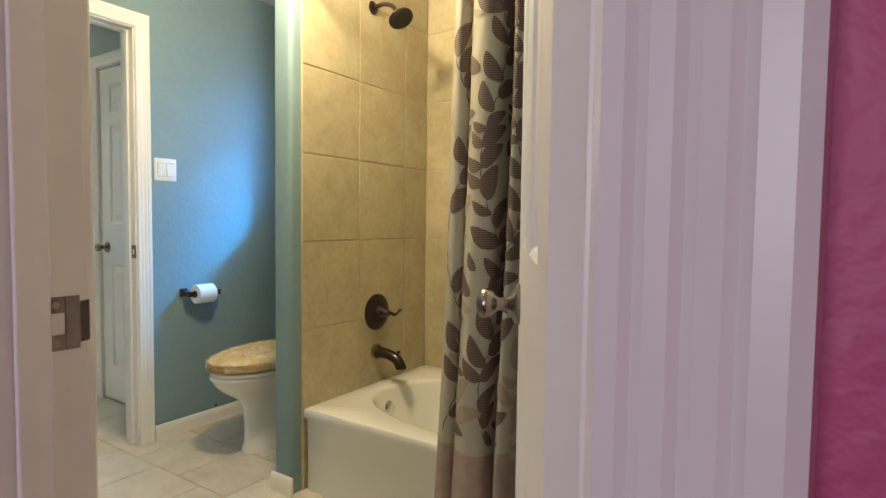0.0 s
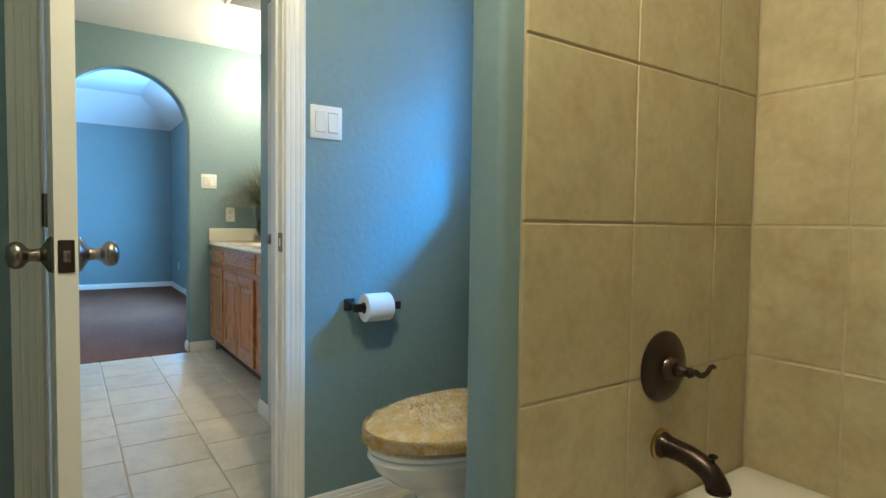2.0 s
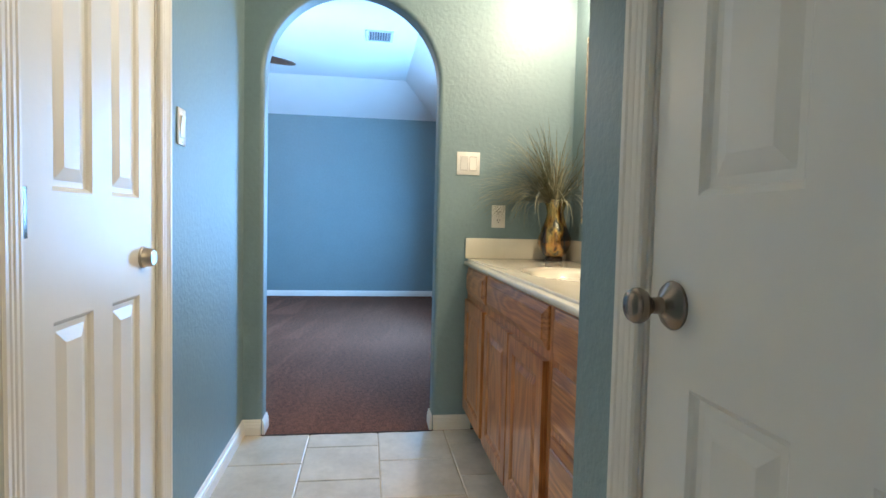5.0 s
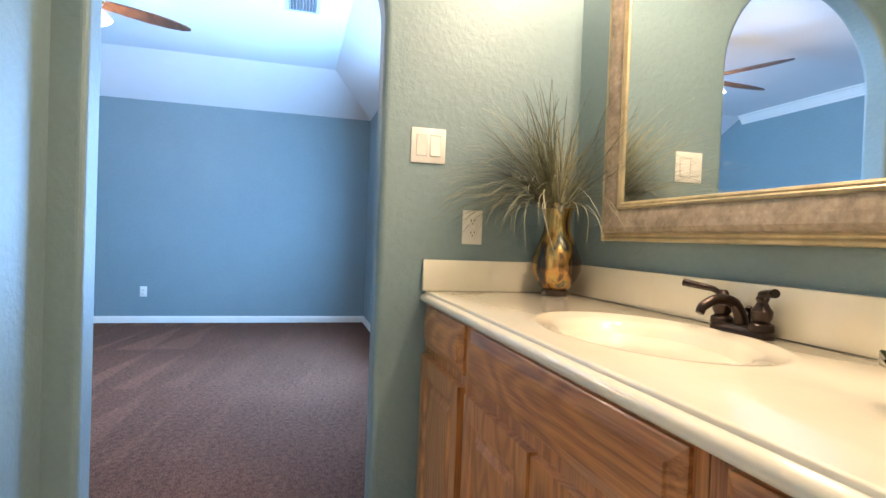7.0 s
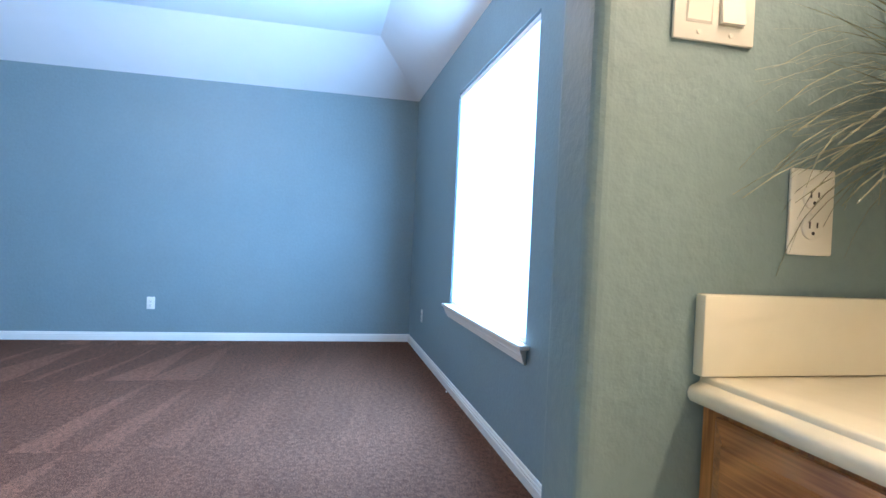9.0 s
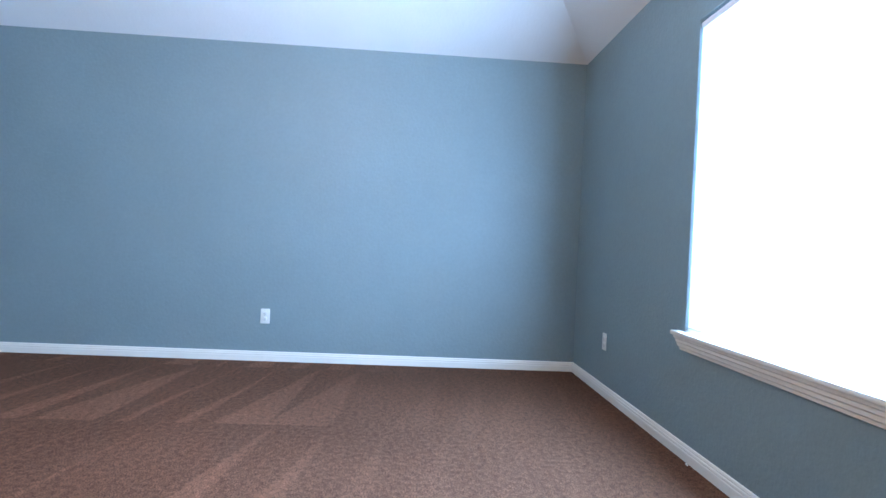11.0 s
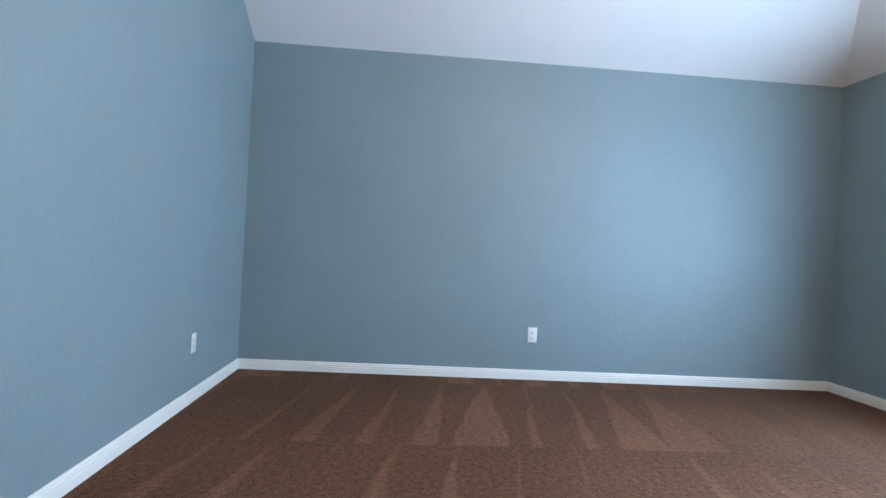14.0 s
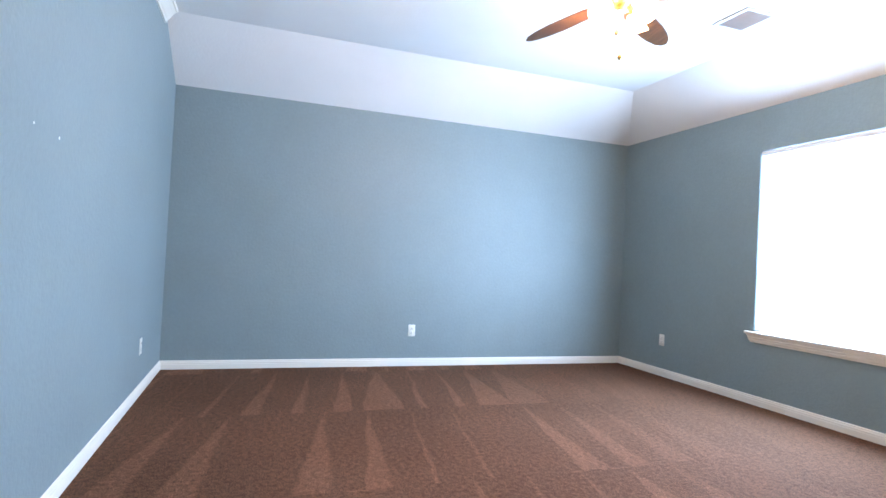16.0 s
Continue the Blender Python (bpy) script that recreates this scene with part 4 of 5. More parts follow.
part("spray_face", turned([(0.049, -0.0035), (0.047, -0.006), (0.01, -0.0065)], look((0.172, -0.006, -0.086), (0.115, 0.006, 0.0)) @ pose(0, 0, 0, 180), 28), SLOT, head, "dark rubber spray face")

valve = thing("shower_valve", pose(TILE_X, 2.120, 0.695), "oil-rubbed bronze shower valve with a lever handle", "shower valve")
part("escutcheon", turned([(0.088, 0), (0.088, 0.004), (0.080, 0.012), (0.050, 0.017), (0.030, 0.019)], pose(0, 0, 0, 0, 90), 40), BRONZE, valve)
part("stem", turned([(0.030, 0.016), (0.026, 0.030), (0.018, 0.036), (0.020, 0.048), (0.014, 0.056), (0.010, 0.066), (0.014, 0.074), (0.008, 0.082)], pose(0, 0, 0, 0, 90), 24), BRONZE, valve)
part("lever", tube(smooth_path([(0.066, 0, 0), (0.072, 0.022, -0.002), (0.076, 0.040, -0.012), (0.080, 0.058, -0.008), (0.082, 0.074, 0.006), (0.082, 0.088, 0.004)]), [0.008] * 12 + [0.0075] * 10 + [0.006] * 19, 12), BRONZE, valve)

spout = thing("tub_spout", pose(TILE_X, 2.120, 0.50), "oil-rubbed bronze tub spout with a diverter knob", "tub spout")
part("body", tube(smooth_path([(0.0, 0, 0), (0.03, 0, 0), (0.08, 0, -0.004), (0.125, 0, -0.020), (0.148, 0, -0.048), (0.150, 0, -0.062)]), [0.036, 0.036, 0.035, 0.033, 0.031, 0.029, 0.028, 0.027, 0.026, 0.026, 0.026, 0.025, 0.025, 0.025, 0.025, 0.025, 0.025, 0.025, 0.025, 0.025, 0.025, 0.025, 0.025, 0.025, 0.025, 0.025, 0.025, 0.025, 0.025, 0.025, 0.025, 0.025, 0.025, 0.025, 0.026, 0.027, 0.027, 0.027, 0.027, 0.027, 0.026], 20), BRONZE, spout)
part("collar", turned([(0.040, 0.0), (0.041, 0.006), (0.036, 0.010)], pose(0, 0, 0, 0, 90), 24), BRASS, spout, "worn brass collar")
part("diverter", turned([(0.004, 0.0), (0.004, 0.016), (0.010, 0.020), (0.010, 0.025), (0.004, 0.028)], pose(0.136, 0, -0.006), 14), BRONZE, spout)


def curtain():
    """Shower curtain in deep folds outside the tub, printed with leafy twigs, with a hem band."""
    ztop, zbot = 2.10, 0.085
    rng = random.Random(11)
    folds = [(-0.930, 1.542), (-0.903, 1.529), (-0.878, 1.542), (-0.868, 1.571), (-0.856, 1.527), (-0.805, 1.484), (-0.752, 1.494), (-0.735, 1.542), (-0.729, 1.640),
             (-0.714, 1.537), (-0.692, 1.486), (-0.668, 1.513), (-0.640, 1.630), (-0.575, 1.668), (-0.545, 1.600), (-0.524, 1.500), (-0.478, 1.489), (-0.436, 1.529), (-0.425, 1.650),
             (-0.385, 1.590), (-0.370, 1.486), (-0.322, 1.547), (-0.272, 1.597), (-0.246, 1.537), (-0.205, 1.497), (-0.150, 1.521), (-0.118, 1.555)]
    line = [Vector((p[0], p[1], 0)) for p in smooth_path([(x, y, 0) for x, y in folds])]
    length = [0.0]
    for p, q in zip(line, line[1:]):
        length.append(length[-1] + (q - p).length)
    width = length[-1]

    def profile(s):
        i = min(max(int(np.searchsorted(length, s)), 1), len(line) - 1)
        return line[i - 1].lerp(line[i], (s - length[i - 1]) / (length[i] - length[i - 1]))

    def at(s, z):
        f = (ztop - z) / (ztop - zbot)
        p = profile(s)
        left = (-0.118 - p.x) / 0.812
        return Vector((p.x - (f - 0.5) * 0.085 * left + 0.006 * math.sin(5 * f + 9 * p.x), 1.552 + (p.y - 1.552) * (1.10 - 0.32 * f) + 0.005 * math.sin(11 * s + 4 * f), z))

    def normal(s, z):
        a = at(s + 0.004, z) - at(s - 0.004, z)
        b = at(s, z + 0.004) - at(s, z - 0.004)
        return a.cross(b).normalized()

    cu = thing("shower_curtain", pose(0, 0, 0), "cream satin shower curtain printed with brown leaves, drawn open", "shower curtain")
    ns, nz = 360, 40
    hemz = 0.425
    part("cloth", loft([[at(width * i / ns, hemz + (ztop - hemz) * k / nz) for i in range(ns + 1)] for k in range(nz + 1)], False, False), CLOTH, cu)
    part("hem_band", loft([[at(width * i / ns, zbot + (hemz - zbot) * k / 10) for i in range(ns + 1)] for k in range(11)], False, False), HEM, cu, "dusty brown hem band")

    def leaf(bm, uvl, s, z, ang, length, wide, lift):
        n = 14
        rows = []
        for i in range(n + 1):
            t = i / n
            w = wide * 0.5 * math.sin(math.pi * t ** 0.8) ** 0.70
            bend = 0.10 * length * math.sin(math.pi * t)
            row = []
            for k in (-1, -0.67, -0.33, 0, 0.33, 0.67, 1):
                p, q = t * length, k * w + bend
                ss, zz = s + p * math.cos(ang) - q * math.sin(ang), z + p * math.sin(ang) + q * math.cos(ang)
                if not (0.004 < ss < width - 0.004):
                    return
                row.append((bm.verts.new(at(ss, zz) + normal(ss, zz) * lift), (zz * 24, ss * 3)))
            rows.append(row)
        for a, b in zip(rows, rows[1:]):
            for i in range(6):
                vs = (a[i], a[i + 1], b[i + 1], b[i])
                try:
                    f = bm.faces.new([v[0] for v in vs])
                except ValueError:
                    continue
                for lp, v in zip(f.loops, vs):
                    lp[uvl].uv = v[1]

    dark, tan = bmesh.new(), bmesh.new()
    layers = {0: dark.loops.layers.uv.new("UVMap"), 1: tan.loops.layers.uv.new("UVMap")}
    taken = []

    def twig(s_, z_, k, lean):
        """A wavy stem that climbs the cloth, with leaves in uneven pairs."""
        bm, uvl = (tan, layers[1]) if k % 4 == 1 else (dark, layers[0])
        side = 1
        while z_ < 2.0:
            step = rng.uniform(0.040, 0.060)
            up = math.pi / 2 + lean + 0.35 * math.sin(9 * z_ + 2.1 * k)
            leaf(bm, uvl, s_, z_, up, step * 1.15, 0.0040, 0.0020)
            s_, z_ = s_ + step * math.cos(up), z_ + step * math.sin(up)
            for ang in (up + side * rng.uniform(0.55, 0.95), up - side * rng.uniform(0.75, 1.25)):
                ln = rng.uniform(0.088, 0.122)
                for shrink in (1.0, 0.78, 0.58):
                    l2 = ln * shrink
                    wd = l2 * rng.uniform(0.40, 0.50)
                    c, sn = math.cos(ang), math.sin(ang)
                    spine = [(s_ + l2 * t * c, z_ + l2 * t * sn, q * wd) for t, q in ((0.15, 0.20), (0.32, 0.42), (0.55, 0.50), (0.78, 0.38), (1.0, 0.08))]
                    if max(p[1] for p in spine) > 2.08 or min(p[1] for p in spine) < 0.432:
                        continue
                    if any((p[0] - q[0]) ** 2 + (p[1] - q[1]) ** 2 < (p[2] + q[2] - 0.004) ** 2 for p in spine for q in taken):
                        continue
                    taken.extend(spine)
                    leaf(bm, uvl, s_, z_, ang, l2, wd, 0.0024)
                    break
            side = -side

    k, s1 = 0, 0.03
    while s1 < width:
        twig(s1, 0.44 + rng.uniform(0, 0.05), k, rng.uniform(-0.12, 0.12))
        k, s1 = k + 1, s1 + rng.uniform(0.105, 0.135)
    # single leaves in what the twigs leave bare
    for attempt in range(5000):
        s0, z0 = rng.uniform(0, width), rng.uniform(0.44, 2.02)
        ang = rng.choice((0.5, 2.6)) + rng.uniform(-0.55, 0.55)
        ln = rng.uniform(0.085, 0.115) * (1.0 if attempt < 2500 else 0.7)
        wd = ln * rng.uniform(0.40, 0.50)
        c, sn = math.cos(ang), math.sin(ang)
        spine = [(s0 + ln * t * c, z0 + ln * t * sn, q * wd) for t, q in ((0.0, 0.12), (0.25, 0.42), (0.5, 0.52), (0.78, 0.40), (1.0, 0.10))]
        if max(p[1] for p in spine) > 2.08 or min(p[1] for p in spine) < 0.432:
            continue
        if any((p[0] - q[0]) ** 2 + (p[1] - q[1]) ** 2 < (p[2] + q[2] + 0.004) ** 2 for p in spine for q in taken):
            continue
        taken.extend(spine)
        bm, uvl = (tan, layers[1]) if attempt % 6 == 0 else (dark, layers[0])
        leaf(bm, uvl, s0, z0, ang, ln, wd, 0.0024)
    for bm in (dark, tan):
        bmesh.ops.delete(bm, geom=[v for v in bm.verts if not v.link_faces], context="VERTS")
    tagged(part("leaf_print", dark, LEAF_DARK, cu, "dark brown ribbed leaf print", smooth=False), kind="stuff")
    tagged(part("leaf_print", tan, LEAF_TAN, cu, "tan ribbed leaf print", smooth=False), kind="stuff")
    rod = thing("curtain_rod", pose(0, 0, 0), "satin nickel shower curtain rod", "curtain rod")
    part("rod", tube([(STUB_E + 0.001, 1.60, 2.15), (TUB_E - 0.001, 1.60, 2.15)], 0.0125, 14), NICKEL, rod)
    for i in range(9):
        x = -0.86 + 0.095 * i
        part("ring", tube([(x, 1.60 + 0.022 * math.cos(a), 2.138 + 0.030 * math.sin(a)) for a in [2 * math.pi * k / 16 for k in range(17)]], 0.0025, 6), NICKEL, cu)


curtain()

# ---- toilet ----
wc = thing("toilet", pose(-2.22, WC_N - 0.012, 0), "white porcelain two-piece toilet with its lid closed", "toilet")


def oval(cy, rx, ry, z, n=40, egg=0.0):
    return [(rx * math.cos(2 * math.pi * i / n) * (1 + egg * math.sin(2 * math.pi * i / n)), cy + ry * math.sin(2 * math.pi * i / n), z) for i in range(n)]


part("bowl", loft([oval(-0.36, 0.112, 0.243, 0.0), oval(-0.36, 0.110, 0.241, 0.015), oval(-0.36, 0.098, 0.230, 0.05), oval(-0.365, 0.092, 0.226, 0.14), oval(-0.37, 0.094, 0.228, 0.22), oval(-0.385, 0.108, 0.245, 0.27), oval(-0.415, 0.142, 0.285, 0.315), oval(-0.435, 0.170, 0.308, 0.355), oval(-0.445, 0.182, 0.318, 0.390), oval(-0.445, 0.178, 0.313, 0.402)]), PORCELAIN, wc)
part("seat", loft([oval(-0.455, 0.182, 0.300, 0.404), oval(-0.455, 0.188, 0.306, 0.410), oval(-0.455, 0.188, 0.306, 0.420), oval(-0.455, 0.180, 0.298, 0.425)]), PORCELAIN, wc)


def tank_ring(hx, y0, y1, z, r=0.03):
    pts = []
    for cx, cy, a0 in ((hx - r, y1 - r, 0), (-hx + r, y1 - r, 90), (-hx + r, y0 + r, 180), (hx - r, y0 + r, 270)):
        for k in range(5):
            a = radians(a0 + 90 * k / 4)
            pts.append((cx + r * math.cos(a), cy + r * math.sin(a), z))
    return pts


part("tank", loft([tank_ring(0.155, -0.17, -0.005, 0.395), tank_ring(0.170, -0.185, -0.002, 0.42), tank_ring(0.196, -0.205, 0.0, 0.818)]), PORCELAIN, wc)
lid = part("tank_lid", loft([tank_ring(0.203, -0.212, 0.0, 0.819), tank_ring(0.211, -0.220, 0.0, 0.826), tank_ring(0.213, -0.222, 0.0, 0.856), tank_ring(0.208, -0.217, 0.0, 0.866), tank_ring(0.19, -0.20, -0.01, 0.872)]), PORCELAIN, wc)
part("flush_button", turned([(0.024, 0.0), (0.024, 0.004), (0.018, 0.007), (0.004, 0.008)], pose(0, -0.11, 0.871), 24), CHROME, lid, "round chrome flush button")
cover = thing("toilet_lid_cover", pose(-2.22, WC_N - 0.012, 0), "tan fleece cover stretched over the toilet lid", "lid cover")
part("fleece", loft([oval(-0.455, 0.176, 0.292, 0.427), oval(-0.455, 0.193, 0.310, 0.434), oval(-0.455, 0.198, 0.315, 0.450), oval(-0.455, 0.192, 0.309, 0.468), oval(-0.455, 0.165, 0.280, 0.486), oval(-0.455, 0.11, 0.21, 0.496), oval(-0.455, 0.03, 0.07, 0.500)]), FLEECE, cover)
bm = bmesh.new()
rng = random.Random(5)
for i in range(5200):
    a, v = rng.uniform(0, 2 * math.pi), rng.random()
    if v < 0.72:
        z, k = 0.431 + 0.040 * rng.random(), 1.0
        p = Vector((0.195 * math.cos(a), -0.455 + 0.312 * math.sin(a), z))
        out = Vector((math.cos(a), math.sin(a), rng.uniform(-0.7, 0.4))).normalized()
    else:
        k = math.sqrt(rng.random())
        p = Vector((0.185 * k * math.cos(a), -0.455 + 0.300 * k * math.sin(a), 0.500 - 0.030 * k ** 4))
        out = Vector((0.5 * k * math.cos(a) + rng.uniform(-0.5, 0.5), 0.5 * k * math.sin(a) + rng.uniform(-0.5, 0.5), 0.8)).normalized()
    ln = rng.uniform(0.006, 0.012)
    side = out.cross(Vector((rng.uniform(-1, 1), rng.uniform(-1, 1), rng.uniform(-1, 1)))).normalized() * 0.0016
    up = out.cross(side).normalized() * 0.0016
    tip = bm.verts.new(p + out * ln)
    base = [bm.verts.new(p + d) for d in (side, up - side, -up - side)]
    for q in range(3):
        bm.faces.new((base[q], base[(q + 1) % 3], tip))
tagged(part("fleece_nap", bm, FLEECE, cover, "short tan fleece nap", smooth=False), kind="stuff")

holder = thing("toilet_paper_holder", pose(WC_X, 1.823, 0.745), "dark bronze two-post toilet paper holder on the wall", "paper holder")
for s in (-1, 1):
    post = part("post", box(0.0, s * 0.078 - 0.021, -0.022, 0.010, s * 0.078 + 0.021, 0.022, 0.004), BRONZE, holder)
    part("arm", loft([[(x, s * 0.078 + w * a, w * b - 0.004 * (x > 0.03)) for a, b in ((-1, -1), (1, -1), (1, 1), (-1, 1))] for x, w in ((0.009, 0.019), (0.022, 0.010), (0.050, 0.010), (0.066, 0.014), (0.080, 0.014))]), BRONZE, post, smooth=False)
part("roller", tube([(0.064, -0.076, -0.002), (0.064, 0.076, -0.002)], 0.009, 14), BRONZE, holder)
roll = thing("toilet_paper_roll", pose(WC_X + 0.064, 1.823, 0.738, 90), "white toilet paper roll on the bronze holder", "paper roll")
prof = [(0.021, -0.050), (0.048, -0.050), (0.050, -0.048), (0.050, 0.048), (0.048, 0.050), (0.021, 0.050)]
part("paper", loft([[(r * math.cos(2 * math.pi * i / 40), r * math.sin(2 * math.pi * i / 40), z) for i in range(40)] for r, z in prof], True, False), PAPER, roll)
part("core", loft([[(r * math.cos(2 * math.pi * i / 24), r * math.sin(2 * math.pi * i / 24), z) for i in range(24)] for r, z in ((0.0205, 0.0495), (0.0205, -0.0495), (0.0192, -0.0495), (0.0192, 0.0495), (0.0205, 0.0495))], True, False), CARD, roll, "brown cardboard core")

peg = thing("wall_peg", pose(WC_X, 1.93, 0.082), "small dark peg at the foot of the wall above the baseboard", "peg")
part("pin", tube([(0, 0, 0), (0.006, 0, 0.006), (0.008, 0.002, 0.020)], [0.004, 0.004, 0.003], 8), SLOT, peg)

# ---- switches and outlets ----
gang_plate(wall_frame((WC_X, 1.655, 1.383), (0, 1, 0), (1, 0, 0)), 2)
gang_plate(wall_frame((ARCH_BATH, 1.857, 1.353), (0, 1, 0), (1, 0, 0)), 2)
gang_plate(wall_frame((-4.70, BATH_S, 1.337), (1, 0, 0), (0, 1, 0)), 1)
outlet(wall_frame((ARCH_BATH, 2.019, 1.092), (0, 1, 0), (1, 0, 0)))
outlet(wall_frame((FAR_X, -0.133, 0.345), (0, 1, 0), (1, 0, 0)))
outlet(wall_frame((-9.84, BED_N, 0.358), (1, 0, 0), (0, -1, 0)))
outlet(wall_frame((-9.62, BED_S, 0.345), (1, 0, 0), (0, 1, 0)))

for mx, mz, mr in ((-7.745, 1.441, 0.006), (-7.493, 1.445, 0.005)):
    spot = thing("wall_spackle", pose(mx, BED_S, mz, -90), "small white dab of spackle on the painted wall", "spackle mark", "spackle marks")
    part("dab", lathe([(mr, 0.0), (mr * 0.9, 0.0012), (mr * 0.4, 0.0018)], 14), PAPER, spot)
lint = thing("carpet_lint", pose(-8.65, 2.262, 0.0), "tiny white scrap of lint on the brown carpet", "lint")
part("scrap", tube(smooth_path([(-0.010, 0.0, 0.004), (-0.003, 0.004, 0.007), (0.005, -0.002, 0.006), (0.011, 0.002, 0.003)], 4), 0.0030, 7), PAPER, lint)

hook = thing("door_hook", pose(-4.25, BATH_S - 0.003, 1.725), "white stick-on hook with a small dark pendant on the closet door", "hook")
part("back_plate", turned([(0.032, 0.0), (0.032, 0.006), (0.026, 0.011), (0.010, 0.013)], pose(0, 0, 0.02, -90), 24), PLASTIC, hook)
part("prong", tube(smooth_path([(0, 0.010, 0.0), (0, 0.032, -0.018), (0, 0.048, -0.016), (0, 0.052, 0.004)]), 0.004, 10), NICKEL, hook)
part("pendant", tube([(0.0, 0.045, -0.015), (0.004, 0.046, -0.035), (-0.006, 0.046, -0.060)], [0.006, 0.005, 0.002], 8), SLOT, hook, "small dark hanging pendant")

# ---- vanity ----
FACE = 1.872


def front(bm_parent, name, x0, x1, z0, z1, material, raised, label=""):
    """A cabinet front: a framed raised panel or a slab with a routed edge, facing -y."""
    bm = bmesh.new()
    t = 0.019
    w, h = x1 - x0, z1 - z0
    if raised:
        rects = [(0.052, 0.055, w - 0.052, h - 0.055)]
        panel_face(bm, w, h, 0.0, -1, rects, 0.040)
        for q in (((0, 0, 0), (w, 0, 0), (w, t, 0), (0, t, 0)), ((0, 0, h), (w, 0, h), (w, t, h), (0, t, h)), ((0, 0, 0), (0, t, 0), (0, t, h), (0, 0, h)), ((w, 0, 0), (w, t, 0), (w, t, h), (w, 0, h))):
            bm.faces.new([bm.verts.new(p) for p in q])
        bmesh.ops.remove_doubles(bm, verts=bm.verts, dist=0.0002)
    else:
        loft([[(i, y, i), (w - i, y, i), (w - i, y, h - i), (i, y, h - i)] for i, y in ((0, t), (0, 0.013), (0.003, 0.011), (0.024, 0.004), (0.026, 0.0))], True, True, bm)
    ob = part(name, bm, material, bm_parent, label, smooth=False)
    ob.location = (x0, -t, z0)
    return ob


def cabinet(x0, x1, drawers, doors, label):
    cb = thing("vanity_cabinet", pose(x0, FACE, 0), label, "bathroom cabinet", "vanity cabinets")
    w = x1 - x0
    bm = box(0, 0.0, 0.10, w, BATH_N - FACE - 0.004, COUNTER - 0.150)
    box(0, 0.0, COUNTER - 0.150, w, 0.020, COUNTER - 0.033, bm=bm)
    part("body", bm, OAK_Z, cb, smooth=False)
    # the shade under the cabinet is put into the toe kick's colour
    part("toe_kick", box(0.0, 0.07, 0.0, w, BATH_N - FACE - 0.004, 0.099), SHADOWGAP, cb, "recessed toe kick with its shade painted in dark brown", smooth=False)
    for d in drawers:
        front(cb, "drawer_front", *d, OAK_X, False)
    for d in doors:
        front(cb, "door", *d, OAK_Z, True)
    return cb


cabinet(-5.598, -5.134, [(0.030, 0.440, 0.706, 0.832)], [(0.030, 0.440, 0.125, 0.676)], "oak vanity cabinet with one drawer over one raised-panel door")
cabinet(-5.132, -4.316, [(0.028, 0.792, 0.706, 0.832)], [(0.028, 0.402, 0.125, 0.676), (0.418, 0.792, 0.125, 0.676)], "oak sink cabinet with a false drawer over two raised-panel doors")
cabinet(-4.314, VAN_E - 0.002, [(0.030, 0.398, 0.694, 0.832), (0.030, 0.398, 0.505, 0.672), (0.030, 0.398, 0.315, 0.483), (0.030, 0.398, 0.125, 0.293)], [], "oak vanity cabinet with a stack of four drawers")

top_ = thing("countertop", pose((VAN_E + ARCH_BATH) / 2, 2.124, COUNTER), "cream cultured marble vanity top with a moulded oval basin", "countertop")
hx, y0, y1 = (VAN_E - ARCH_BATH) / 2 - 0.001, -0.276, 0.274


BOWL_X = -4.79 - (VAN_E + ARCH_BATH) / 2


def slab_ring(inset, z, yf):
    return [(x, y, z) for x, y in rectangle(hx, yf + inset, y1)]


def bowl_ring(a_, b_, z):
    out = []
    for x, y in rectangle(hx, y0, y1):
        a = math.atan2(y / 0.275, x / hx)
        out.append((BOWL_X + a_ * math.cos(a), b_ * math.sin(a), z))
    return out


rings = [slab_ring(0.012, -0.034, y0), slab_ring(0.005, -0.033, y0), slab_ring(0.001, -0.028, y0), slab_ring(0.0, -0.022, y0), slab_ring(0.002, -0.016, y0), slab_ring(0.007, -0.012, y0), slab_ring(0.013, -0.010, y0), slab_ring(0.0165, -0.008, y0), slab_ring(0.018, -0.003, y0), slab_ring(0.020, -0.0008, y0), slab_ring(0.024, 0.0, y0),
         bowl_ring(0.315, 0.205, 0.0), bowl_ring(0.306, 0.199, 0.0025), bowl_ring(0.292, 0.190, 0.0025), bowl_ring(0.280, 0.183, -0.0015), bowl_ring(0.252, 0.164, -0.004), bowl_ring(0.228, 0.150, -0.015), bowl_ring(0.205, 0.134, -0.048), bowl_ring(0.150, 0.098, -0.090), bowl_ring(0.080, 0.055, -0.116), bowl_ring(0.022, 0.020, -0.122)]
part("slab", loft(rings, True, True), MARBLE, top_)
part("back_splash", box(-hx, y1 - 0.020, 0.0005, hx, y1 - 0.0005, 0.104, 0.004), MARBLE, top_)
part("side_splash", box(-hx, y0 + 0.004, 0.0005, -hx + 0.020, y1 - 0.0205, 0.104, 0.004), MARBLE, top_)
part("drain", turned([(0.020, -0.121), (0.020, -0.118), (0.014, -0.117)], pose(BOWL_X, 0, 0), 18), BRONZE, top_, "bronze basin drain")

tap = thing("bathroom_faucet", pose(-4.768, 2.338, COUNTER + 0.001) @ Matrix.Diagonal((1.0, 0.95, 0.95, 1)), "oil-rubbed bronze two-handle faucet on the vanity top", "faucet")
part("base", loft([[(0.078 * k * math.copysign(abs(math.cos(a)) ** 0.7, math.cos(a)), 0.026 * k * math.copysign(abs(math.sin(a)) ** 0.8, math.sin(a)), z) for a in [2 * math.pi * i / 36 for i in range(36)]] for k, z in ((1.02, 0.0), (1.02, 0.008), (0.93, 0.016), (0.80, 0.020))]), BRONZE, tap)
